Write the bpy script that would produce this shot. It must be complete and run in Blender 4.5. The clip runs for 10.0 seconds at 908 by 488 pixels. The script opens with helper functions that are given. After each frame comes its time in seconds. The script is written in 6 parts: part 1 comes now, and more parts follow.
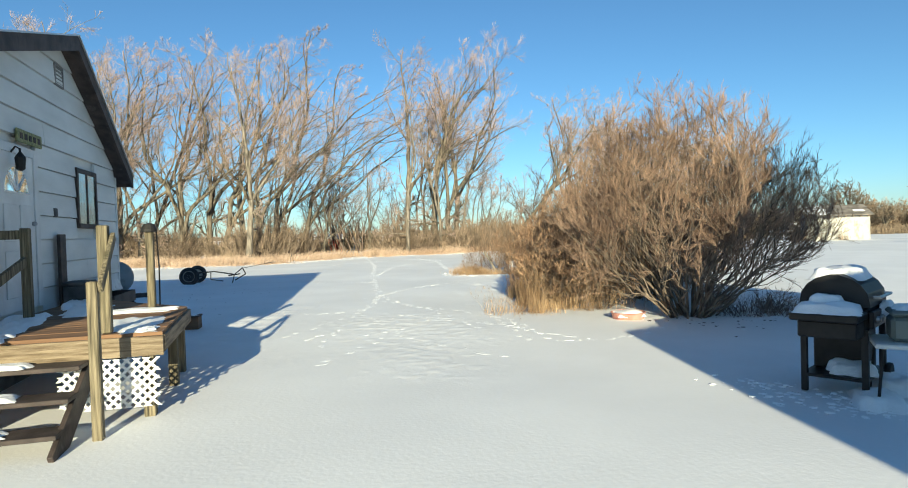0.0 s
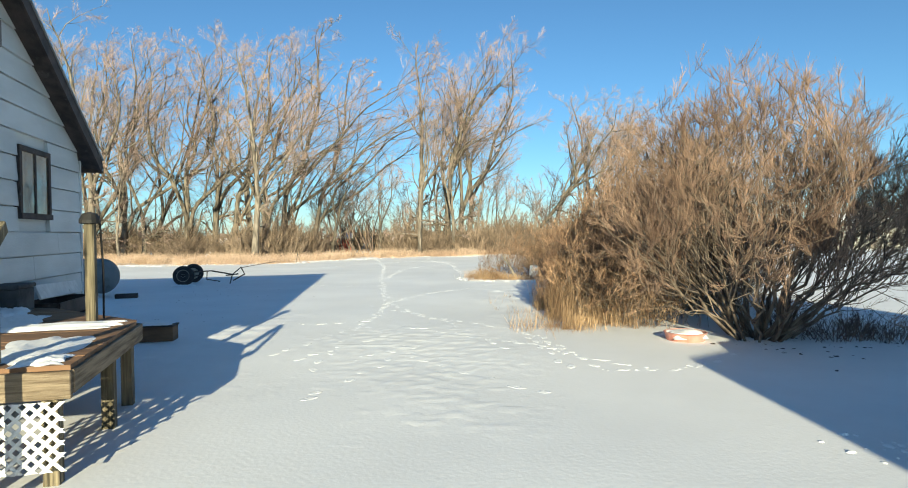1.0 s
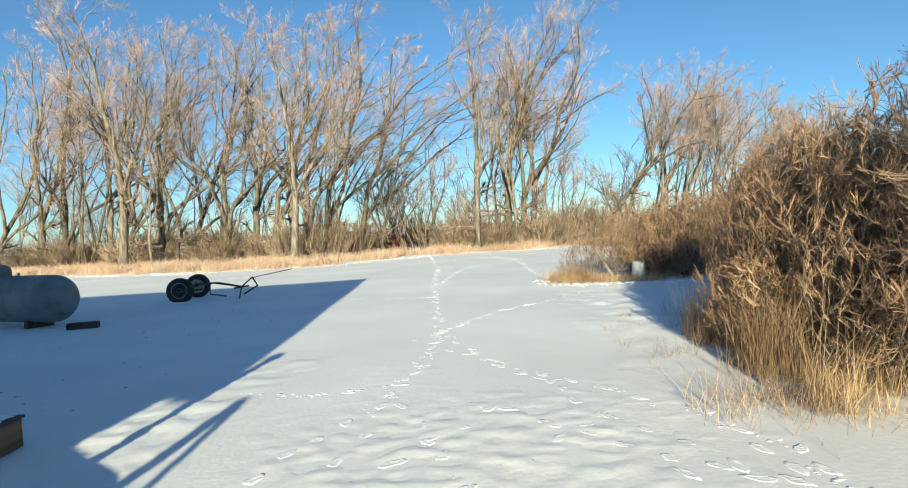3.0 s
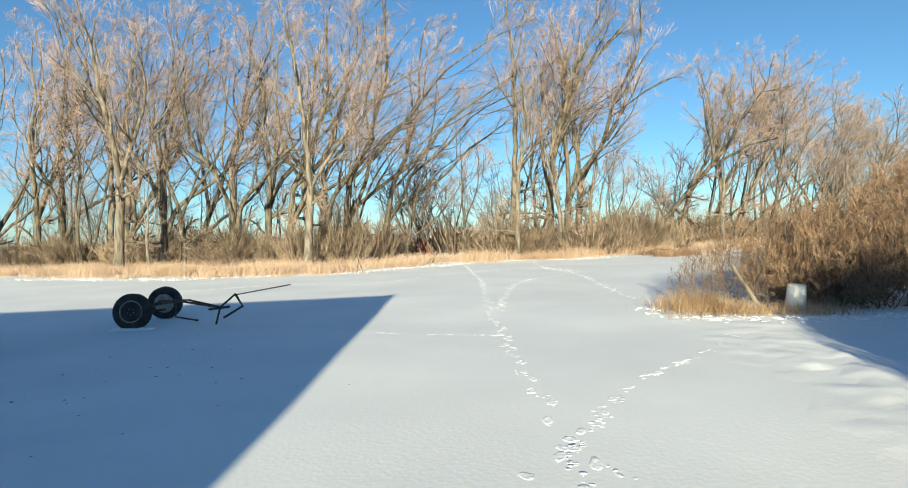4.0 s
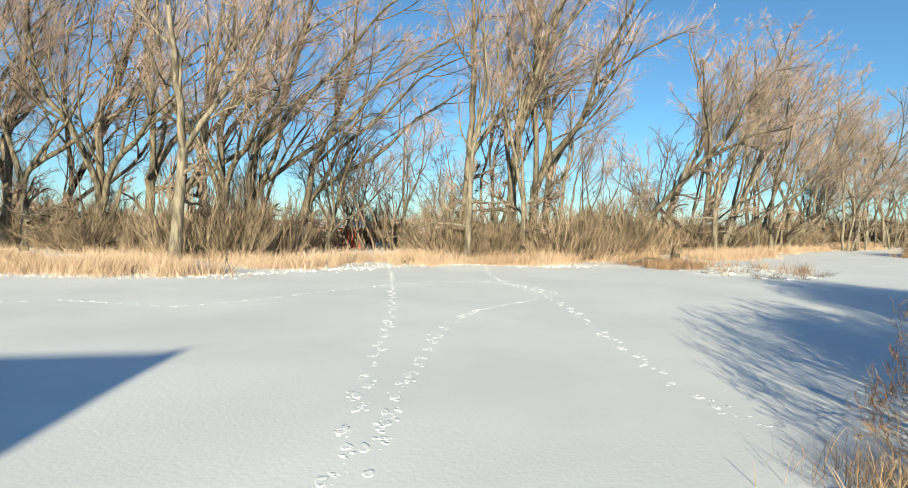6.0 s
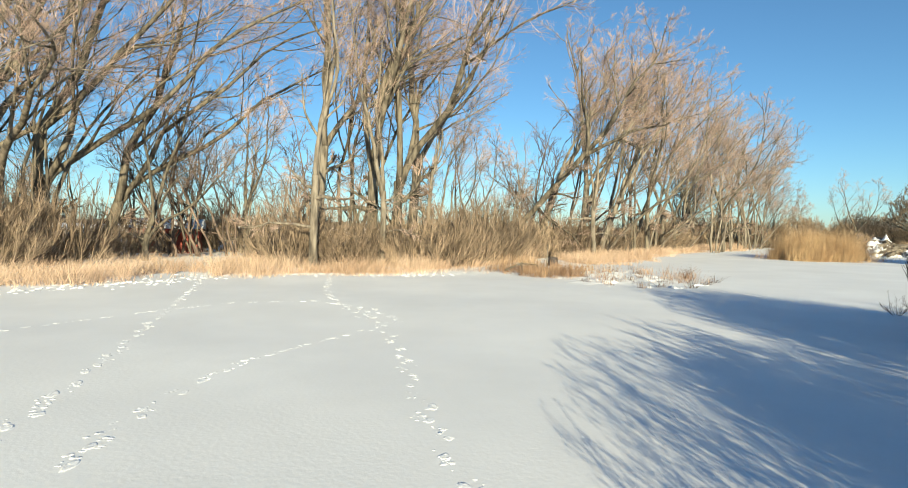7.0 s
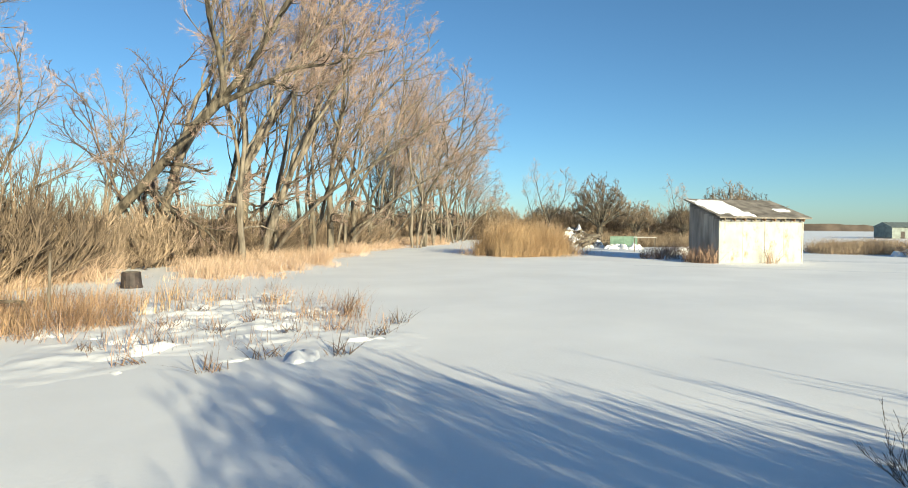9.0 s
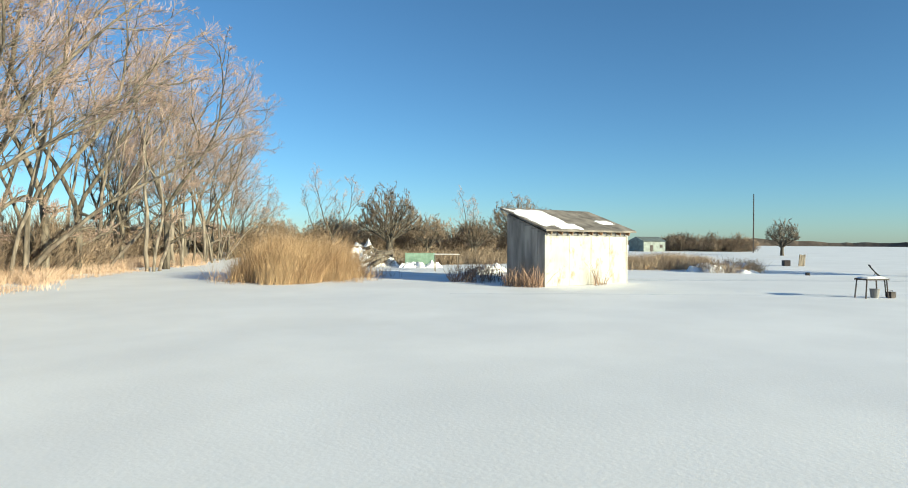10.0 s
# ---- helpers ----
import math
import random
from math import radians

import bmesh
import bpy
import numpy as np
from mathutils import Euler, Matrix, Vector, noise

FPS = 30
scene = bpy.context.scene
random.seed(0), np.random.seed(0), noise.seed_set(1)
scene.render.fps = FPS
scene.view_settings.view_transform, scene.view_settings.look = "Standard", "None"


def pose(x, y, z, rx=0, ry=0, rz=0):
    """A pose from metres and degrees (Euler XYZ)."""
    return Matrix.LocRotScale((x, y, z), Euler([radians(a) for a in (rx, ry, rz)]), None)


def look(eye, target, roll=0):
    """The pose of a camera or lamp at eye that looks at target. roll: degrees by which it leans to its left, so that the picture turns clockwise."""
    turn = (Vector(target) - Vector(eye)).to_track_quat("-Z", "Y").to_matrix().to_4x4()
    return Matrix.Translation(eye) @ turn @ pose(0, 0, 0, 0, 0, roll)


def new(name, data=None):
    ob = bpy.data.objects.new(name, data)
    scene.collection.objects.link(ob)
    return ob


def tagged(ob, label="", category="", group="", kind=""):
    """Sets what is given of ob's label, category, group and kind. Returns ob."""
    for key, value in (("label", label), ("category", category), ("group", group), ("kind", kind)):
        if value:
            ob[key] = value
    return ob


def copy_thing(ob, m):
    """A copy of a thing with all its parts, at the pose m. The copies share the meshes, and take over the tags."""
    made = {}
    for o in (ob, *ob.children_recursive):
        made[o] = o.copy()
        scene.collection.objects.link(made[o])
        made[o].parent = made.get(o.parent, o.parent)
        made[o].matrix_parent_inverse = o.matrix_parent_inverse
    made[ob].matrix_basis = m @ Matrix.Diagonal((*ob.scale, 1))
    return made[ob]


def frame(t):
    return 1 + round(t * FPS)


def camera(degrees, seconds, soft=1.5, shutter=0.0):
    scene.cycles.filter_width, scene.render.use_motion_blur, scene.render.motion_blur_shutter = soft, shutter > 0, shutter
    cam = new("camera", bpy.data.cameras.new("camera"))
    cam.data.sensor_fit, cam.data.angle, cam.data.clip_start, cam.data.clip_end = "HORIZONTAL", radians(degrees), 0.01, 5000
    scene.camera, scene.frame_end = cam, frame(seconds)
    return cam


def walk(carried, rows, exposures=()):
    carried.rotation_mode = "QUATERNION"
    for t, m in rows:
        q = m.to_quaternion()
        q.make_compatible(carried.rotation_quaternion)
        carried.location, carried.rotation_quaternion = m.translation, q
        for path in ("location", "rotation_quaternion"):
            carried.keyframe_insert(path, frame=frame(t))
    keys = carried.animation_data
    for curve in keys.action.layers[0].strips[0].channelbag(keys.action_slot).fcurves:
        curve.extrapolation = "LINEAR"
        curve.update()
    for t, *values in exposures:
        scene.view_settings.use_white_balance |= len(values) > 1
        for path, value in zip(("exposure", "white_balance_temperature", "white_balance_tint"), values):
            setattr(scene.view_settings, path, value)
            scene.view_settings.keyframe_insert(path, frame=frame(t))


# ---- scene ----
cam = camera(73.36, 10.0, 1.0)
PATH = [
    (0.0, (-0.751, -1.374, 1.522), (-0.337, 8.615, 1.308), -1.75),
    (0.5, (-0.795, -0.624, 1.512), (-0.430, 9.368, 1.368), -1.05),
    (1.0, (-0.848, 0.267, 1.496), (-0.612, 10.263, 1.312), -0.70),
    (1.5, (-0.868, 1.219, 1.485), (-0.831, 11.217, 1.293), -1.15),
    (2.0, (-0.880, 2.213, 1.472), (-1.085, 12.208, 1.241), -1.50),
    (2.5, (-0.862, 3.314, 1.457), (-1.346, 13.298, 1.176), -2.55),
    (4.0, (-2.288, 9.415, 1.417), (-3.285, 19.364, 1.237), -1.87),
    (4.5, (-2.525, 11.324, 1.427), (-3.654, 21.260, 1.426), -0.52),
    (5.0, (-2.773, 13.316, 1.405), (-3.854, 23.256, 1.269), 0.60),
    (6.5, (-1.340, 18.643, 1.481), (-0.831, 28.624, 1.142), 1.21),
    (7.0, (-0.722, 20.492, 1.466), (0.815, 30.369, 1.189), 1.12),
    (7.5, (0.228, 22.430, 1.480), (2.715, 32.115, 1.359), -1.10),
    (8.0, (1.567, 24.495, 1.482), (5.122, 33.842, 1.571), -0.10),
    (8.5, (3.197, 26.692, 1.423), (7.805, 35.567, 1.336), -0.42),
    (9.0, (5.062, 29.052, 1.426), (10.800, 37.236, 1.110), 0.50),
    (9.5, (7.250, 31.534, 1.424), (14.303, 38.623, 1.319), 0.95),
    (10.0, (9.646, 33.933, 1.442), (17.859, 39.637, 1.396), 0.35),
]
walk(cam, [(t, look(eye, target, roll)) for t, eye, target, roll in PATH], [(0.0, 0.83, 6800, -7), (6.5, 0.83, 7000, -6), (8.0, 0.83, 7200, -4), (9.0, 0.83, 7000, -5), (10.0, 0.83, 6600, -7)])

# ---- light ----
SUN_UP, SUN_SIDE = radians(14.4), radians(-0.5)   # low winter sun behind the start of the drive
to_sun = Vector((math.sin(SUN_SIDE) * math.cos(SUN_UP), -math.cos(SUN_SIDE) * math.cos(SUN_UP), math.sin(SUN_UP)))
sun = new("sun", bpy.data.lights.new("sun", "SUN"))
sun.data.energy, sun.data.angle, sun.data.color = 5.0, radians(0.5), (1.0, 0.865, 0.69)
sun.matrix_world = Matrix.Translation((0, -40, 30)) @ to_sun.to_track_quat("Z", "Y").to_matrix().to_4x4()
world = bpy.data.worlds.new("winter_sky")
scene.world = world
world.use_nodes = True
wn = world.node_tree
sky = wn.nodes.new("ShaderNodeTexSky")
sky.sky_type, sky.sun_disc = "NISHITA", False
sky.sun_elevation, sky.sun_rotation = SUN_UP, math.pi - SUN_SIDE
sky.air_density, sky.dust_density, sky.ozone_density = 0.82, 0.3, 5.1
wn.nodes["Background"].inputs["Strength"].default_value = 0.094
wn.links.new(sky.outputs[0], wn.nodes["Background"].inputs[0])


# ---- materials ----
def material(name, dark, light, scale=6.0, rough=0.8, metal=0.0, bump=0.3, fine=40.0, stretch=(1, 1, 1), spread=(0.35, 0.65), stain=None, stain_scale=1.2, stain_at=(0.55, 0.75), each=0.0, depth=0.01, spec=0.5, strand=0.0):
    """Two-scale noise colour with fine relief; each: how far single objects differ in brightness."""
    m = bpy.data.materials.new(name)
    m.use_nodes = True
    t = m.node_tree
    n, l = t.nodes, t.links
    b = n["Principled BSDF"]
    co = n.new("ShaderNodeTexCoord")
    mp = n.new("ShaderNodeMapping")
    mp.inputs["Scale"].default_value = stretch
    l.new(co.outputs["Object"], mp.inputs[0])
    big = n.new("ShaderNodeTexNoise")
    big.inputs["Scale"].default_value, big.inputs["Detail"].default_value = scale, 6
    l.new(mp.outputs[0], big.inputs["Vector"])
    ramp = n.new("ShaderNodeValToRGB")
    ramp.color_ramp.elements[0].position, ramp.color_ramp.elements[1].position = spread
    ramp.color_ramp.elements[0].color, ramp.color_ramp.elements[1].color = (*dark, 1), (*light, 1)
    l.new(big.outputs["Fac"], ramp.inputs[0])
    col = ramp.outputs[0]
    if stain:
        st = n.new("ShaderNodeTexNoise")
        st.inputs["Scale"].default_value, st.inputs["Detail"].default_value, st.inputs["Roughness"].default_value = stain_scale, 8, 0.7
        l.new(mp.outputs[0], st.inputs["Vector"])
        sr = n.new("ShaderNodeValToRGB")
        sr.color_ramp.elements[0].position, sr.color_ramp.elements[1].position = stain_at
        l.new(st.outputs["Fac"], sr.inputs[0])
        mx = n.new("ShaderNodeMix")
        mx.data_type = "RGBA"
        l.new(sr.outputs[0], mx.inputs["Factor"])
        l.new(col, mx.inputs[6])
        mx.inputs[7].default_value = (*stain, 1)
        col = mx.outputs[2]
    if each:
        oi = n.new("ShaderNodeObjectInfo")
        mr = n.new("ShaderNodeMapRange")
        mr.inputs["To Min"].default_value, mr.inputs["To Max"].default_value = 1 - each, 1 + each
        l.new(oi.outputs["Random"], mr.inputs["Value"])
        hs = n.new("ShaderNodeHueSaturation")
        l.new(mr.outputs[0], hs.inputs["Value"])
        l.new(col, hs.inputs["Color"])
        col = hs.outputs[0]
    if strand:
        ge = n.new("ShaderNodeNewGeometry")
        mr = n.new("ShaderNodeMapRange")
        mr.inputs["To Min"].default_value, mr.inputs["To Max"].default_value = 1 - strand, 1 + strand
        l.new(ge.outputs["Random Per Island"], mr.inputs["Value"])
        hs = n.new("ShaderNodeHueSaturation")
        l.new(mr.outputs[0], hs.inputs["Value"])
        l.new(col, hs.inputs["Color"])
        col = hs.outputs[0]
    l.new(col, b.inputs["Base Color"])
    sm = n.new("ShaderNodeTexNoise")
    sm.inputs["Scale"].default_value, sm.inputs["Detail"].default_value = fine, 4
    l.new(mp.outputs[0], sm.inputs["Vector"])
    bp = n.new("ShaderNodeBump")
    bp.inputs["Strength"].default_value, bp.inputs["Distance"].default_value = bump, depth
    l.new(sm.outputs["Fac"], bp.inputs["Height"])
    l.new(bp.outputs[0], b.inputs["Normal"])
    b.inputs["Roughness"].default_value, b.inputs["Metallic"].default_value, b.inputs["Specular IOR Level"].default_value = rough, metal, spec
    return m


SNOW = material("snow", (0.85, 0.85, 0.85), (0.92, 0.92, 0.915), 0.5, 0.7, 0, 0.22, 24.0, stain=(0.79, 0.79, 0.785), stain_scale=0.15, stain_at=(0.45, 0.8), depth=0.01, spec=0.3)
SNOW_CLEAN = material("fresh_snow", (0.93, 0.93, 0.93), (0.97, 0.97, 0.97), 3, 0.6, 0, 0.5, 30, spec=0.3)
GREY_SNOW = material("grey_snow", (0.52, 0.54, 0.57), (0.72, 0.73, 0.75), 2.5, 0.75, 0, 0.3, 24, spec=0.3)
BARK = material("bark", (0.052, 0.043, 0.032), (0.20, 0.168, 0.125), 7, 0.9, 0, 1.0, 22, (1, 1, 0.2), (0.38, 0.62), stain=(0.27, 0.228, 0.175), stain_scale=1.5, stain_at=(0.58, 0.74), each=0.25, depth=0.03)
PALE_BARK = material("pale_bark", (0.085, 0.07, 0.053), (0.265, 0.225, 0.175), 7, 0.9, 0, 1.0, 22, (1, 1, 0.2), (0.36, 0.6), stain=(0.12, 0.09, 0.07), stain_scale=1.3, stain_at=(0.53, 0.68), each=0.18, depth=0.03)
TWIG = material("twigs", (0.29, 0.20, 0.16), (0.49, 0.365, 0.30), 1.2, 0.85, 0, 0.1, 20, each=0.14, strand=0.3)
DARK_TWIG = material("dark_twigs", (0.09, 0.063, 0.05), (0.22, 0.16, 0.125), 2, 0.85, 0, 0.1, 20, each=0.14, strand=0.3)
BRUSH = material("brush_stems", (0.125, 0.075, 0.05), (0.37, 0.245, 0.17), 1.6, 0.85, 0, 0.1, 20, each=0.16, strand=0.5)
STALK = material("golden_stalks", (0.19, 0.115, 0.062), (0.49, 0.335, 0.195), 1.6, 0.85, 0, 0.1, 20, each=0.16, strand=0.5)
THICKET = material("thicket_stems", (0.13, 0.072, 0.042), (0.42, 0.27, 0.165), 1.6, 0.85, 0, 0.1, 20, each=0.2, strand=0.5)
BUSH_BARK = material("bush_bark", (0.085, 0.062, 0.045), (0.27, 0.21, 0.155), 9, 0.9, 0, 0.8, 30, (1, 1, 0.3), (0.38, 0.62), each=0.1)
SCRUB = material("scrub_stems", (0.12, 0.088, 0.062), (0.35, 0.262, 0.185), 1.2, 0.9, 0, 0.1, 20, each=0.3, strand=0.45)
HEDGE = material("far_scrub", (0.22, 0.16, 0.105), (0.46, 0.35, 0.24), 0.8, 0.9, 0, 0.1, 20, each=0.3, strand=0.4)
GRASS = material("dry_grass", (0.46, 0.315, 0.215), (0.69, 0.52, 0.39), 0.5, 0.8, 0, 0.1, 20, stain=(0.34, 0.225, 0.135), stain_scale=0.25, stain_at=(0.52, 0.7), strand=0.3)
REED = material("reeds", (0.29, 0.18, 0.095), (0.50, 0.345, 0.195), 0.6, 0.8, 0, 0.1, 20, strand=0.4)
SIDING = material("white_siding", (0.55, 0.575, 0.565), (0.69, 0.71, 0.70), 3, 0.55, 0, 0.25, 60, (0.3, 0.3, 1), stain=(0.36, 0.35, 0.33), stain_scale=1.6, stain_at=(0.68, 0.76), each=0.04)
DARK_TRIM = material("dark_trim", (0.022, 0.016, 0.014), (0.065, 0.048, 0.042), 6, 0.7, stain=(0.12, 0.11, 0.10), stain_scale=5, stain_at=(0.6, 0.75))
DRIP = material("drip_edge", (0.45, 0.46, 0.46), (0.62, 0.63, 0.63), 8, 0.4, 0.6)
DOOR_PAINT = material("door_paint", (0.55, 0.57, 0.57), (0.68, 0.70, 0.70), 3, 0.5, 0, 0.1, 60)
WOOD = material("weathered_wood", (0.055, 0.046, 0.028), (0.27, 0.225, 0.145), 50, 0.85, 0, 1.0, 110, (1, 1, 0.05), (0.34, 0.66), stain=(0.085, 0.075, 0.04), stain_scale=9, stain_at=(0.52, 0.66), each=0.15)
DECKING = material("brown_decking", (0.14, 0.075, 0.04), (0.30, 0.17, 0.09), 6, 0.8, 0, 0.5, 40, (0.3, 0.1, 1), each=0.18)
RIM_WOOD = material("rim_board", (0.11, 0.076, 0.043), (0.31, 0.245, 0.165), 22, 0.8, 0, 1.0, 90, (0.12, 0.12, 2.0), (0.32, 0.62), stain=(0.10, 0.065, 0.04), stain_scale=8, stain_at=(0.52, 0.66))
LATTICE = material("white_lattice", (0.66, 0.66, 0.64), (0.80, 0.80, 0.78), 8, 0.6, stain=(0.4, 0.4, 0.37), stain_scale=6, stain_at=(0.62, 0.76))
FOUNDATION = material("foundation", (0.05, 0.05, 0.05), (0.13, 0.125, 0.12), 4, 0.9, bump=0.6)
SHINGLE = material("shingles", (0.07, 0.065, 0.06), (0.17, 0.16, 0.15), 5, 0.9, 0, 0.7, 60, each=0.2)
PLY = material("painted_plywood", (0.40, 0.385, 0.335), (0.52, 0.505, 0.445), 3.0, 0.7, 0, 0.4, 40, (1, 1, 0.6), stain=(0.27, 0.22, 0.145), stain_scale=2.6, stain_at=(0.53, 0.66), each=0.06)
SHED_ROOF = material("old_roofing", (0.10, 0.088, 0.075), (0.27, 0.24, 0.205), 2.2, 0.9, 0, 0.6, 30, stain=(0.55, 0.55, 0.55), stain_scale=3.5, stain_at=(0.6, 0.78))
SHED_SIDE = material("bleached_boards", (0.19, 0.185, 0.175), (0.37, 0.36, 0.335), 4, 0.85, 0, 0.5, 40, (1, 1, 0.2), each=0.12)
GREY_WALL = material("grey_boards", (0.14, 0.14, 0.14), (0.27, 0.26, 0.25), 4, 0.85, 0, 0.5, 40, (1, 1, 0.2), each=0.12)
BLACK = material("black_enamel", (0.010, 0.010, 0.011), (0.028, 0.027, 0.026), 5, 0.5, 0, 0.1, 80, spec=0.25)
RUBBER = material("tyre_rubber", (0.012, 0.012, 0.013), (0.04, 0.038, 0.036), 10, 0.85, 0, 0.5, 60)
RIM = material("rusty_rim", (0.24, 0.215, 0.18), (0.40, 0.36, 0.30), 14, 0.6, 0.2, stain=(0.20, 0.10, 0.05), stain_scale=9, stain_at=(0.5, 0.66))
RUST = material("rusty_steel", (0.05, 0.04, 0.035), (0.15, 0.10, 0.07), 14, 0.7, 0.4, bump=0.4)
STEEL = material("bare_steel", (0.30, 0.30, 0.30), (0.45, 0.45, 0.45), 10, 0.4, 0.8)
TANK = material("tank_paint", (0.15, 0.165, 0.165), (0.225, 0.24, 0.24), 3, 0.55, 0, 0.15, 50, stain=(0.12, 0.115, 0.105), stain_scale=2.2, stain_at=(0.58, 0.72), spec=0.3)
RED = material("faded_red_plastic", (0.46, 0.19, 0.14), (0.60, 0.31, 0.25), 6, 0.5)
BARN_RED = material("barn_red", (0.22, 0.045, 0.03), (0.34, 0.08, 0.055), 2, 0.8)
GREEN = material("green_sheet", (0.13, 0.22, 0.16), (0.22, 0.33, 0.25), 4, 0.5)
BUCKET = material("white_plastic", (0.60, 0.60, 0.57), (0.74, 0.74, 0.70), 6, 0.45, stain=(0.35, 0.32, 0.27), stain_scale=7, stain_at=(0.6, 0.75))
BARN_GREY = material("barn_metal", (0.12, 0.14, 0.13), (0.19, 0.22, 0.205), 1.5, 0.5, 0.2)
FAR_WOOD = material("far_woods", (0.07, 0.055, 0.045), (0.17, 0.13, 0.10), 0.15, 0.95, 0, 0.2, 2)
PALE_BACKING = material("curtain", (0.45, 0.47, 0.48), (0.6, 0.62, 0.62), 6, 0.9, stretch=(4, 4, 0.3))
GLASS = material("window_glass", (0.86, 0.90, 0.90), (0.92, 0.95, 0.95), 2, 0.03, 0, 0.0)
GLASS.node_tree.nodes["Principled BSDF"].inputs["Transmission Weight"].default_value = 1.0
SIGN = material("painted_sign", (0.12, 0.14, 0.06), (0.30, 0.30, 0.14), 30, 0.7)


# ---- mesh tools ----
class Mesh:
    """Collects vertices and faces for one part."""
    def __init__(self):
        self.v, self.f, self.n = [], [], 0

    def add(self, verts, faces):
        self.v.append(np.asarray(verts, float).reshape(-1, 3))
        self.f += [[i + self.n for i in q] for q in faces]
        self.n += len(self.v[-1])

    def box(self, x0, y0, z0, x1, y1, z1, m=None, b=0.0):
        """A box, its edges chamfered by b."""
        bm = bmesh.new()
        bmesh.ops.create_cube(bm, size=1, matrix=Matrix.LocRotScale(((x0 + x1) / 2, (y0 + y1) / 2, (z0 + z1) / 2), None, (abs(x1 - x0), abs(y1 - y0), abs(z1 - z0))))
        if b:
            bmesh.ops.bevel(bm, geom=bm.edges, offset=b, segments=1, affect="EDGES")
        if m:
            bm.transform(m)
        self.take(bm)

    def take(self, bm):
        bm.verts.index_update()
        self.add([v.co[:] for v in bm.verts], [[v.index for v in f.verts] for f in bm.faces])
        bm.free()

    def tubes(self, P, R, sides=4, close=True):
        """Many tubes at once. P: (n, k, 3) points; R: (n, k) radii."""
        P, R = np.asarray(P, float), np.asarray(R, float)
        n, k = R.shape
        d = np.gradient(P, axis=1)
        d /= np.linalg.norm(d, axis=2, keepdims=True) + 1e-9
        ref = np.where(np.abs(d[:, :1, 2:3]) > 0.8, np.array([[[1.0, 0.05, 0]]]), np.array([[[0.05, 0.1, 1.0]]]))
        ref = np.broadcast_to(ref, d.shape)
        a = np.cross(d, ref)
        a /= np.linalg.norm(a, axis=2, keepdims=True) + 1e-9
        b = np.cross(d, a)
        ang = np.arange(sides) * 2 * np.pi / sides
        ring = P[:, :, None] + R[:, :, None, None] * (a[:, :, None] * np.cos(ang)[None, None, :, None] + b[:, :, None] * np.sin(ang)[None, None, :, None])
        self.v.append(ring.reshape(-1, 3))
        s = np.arange(sides)
        q = np.stack([s, (s + 1) % sides, (s + 1) % sides + sides, s + sides], -1)
        base = (np.arange(n)[:, None] * k + np.arange(k - 1)[None]) * sides
        self.f += (base[:, :, None, None] + q[None, None] + self.n).reshape(-1, 4).tolist()
        if close and sides > 3:
            top = (np.arange(n) * k + k - 1)[:, None] * sides + s[None] + self.n
            bot = (np.arange(n) * k)[:, None] * sides + s[::-1][None] + self.n
            self.f += top.tolist() + bot.tolist()
        self.n += n * k * sides

    def tube(self, pts, r, sides=8):
        r = [r] * len(pts) if np.isscalar(r) else r
        self.tubes([pts], [r], sides)

    def lathe(self, profile, m=None, steps=24):
        """Turns (radius, height) pairs about z."""
        a = np.arange(steps) * 2 * np.pi / steps
        v = [(r * math.cos(t), r * math.sin(t), z) for r, z in profile for t in a]
        if m:
            v = [(m @ Vector(p))[:] for p in v]
        f = [[i * steps + j, i * steps + (j + 1) % steps, (i + 1) * steps + (j + 1) % steps, (i + 1) * steps + j] for i in range(len(profile) - 1) for j in range(steps)]
        f += [list(range(steps))[::-1], [(len(profile) - 1) * steps + j for j in range(steps)]]
        self.add(v, f)

    def data(self, name, mat, smooth=False):
        me = bpy.data.meshes.new(name)
        me.from_pydata(np.concatenate(self.v).tolist() if self.v else [], [], self.f)
        me.materials.append(mat)
        if smooth:
            me.polygons.foreach_set("use_smooth", [True] * len(me.polygons))
        me.update()
        return me


def part(name, mesh, mat, parent=None, label="", smooth=False):
    ob = new(name, mesh.data(name, mat, smooth))
    ob.parent = parent
    return tagged(ob, label)


def holder(name, parent, label=""):
    ob = new(name)
    ob.empty_display_size, ob.parent = 0.1, parent
    return tagged(ob, label)


def thing(name, label, category, m=None, group="", kind=""):
    ob = new(name)
    ob.empty_display_size = 0.1
    if m:
        ob.matrix_basis = m
    return tagged(ob, label, category, group, kind)


# ---- ground ----
rng = np.random.default_rng(4)


def bump_at(x, y):
    """Gentle unevenness of the snow."""
    near = np.exp(-((x - 2) ** 2 + (y - 22) ** 2) / 60.0 ** 2)
    return near * (0.016 * np.sin(0.9 * x + 0.4 * y) * np.sin(0.7 * y - 0.3 * x) + 0.006 * np.sin(2.3 * x + 1.1) * np.sin(1.9 * y + 0.5 * x))


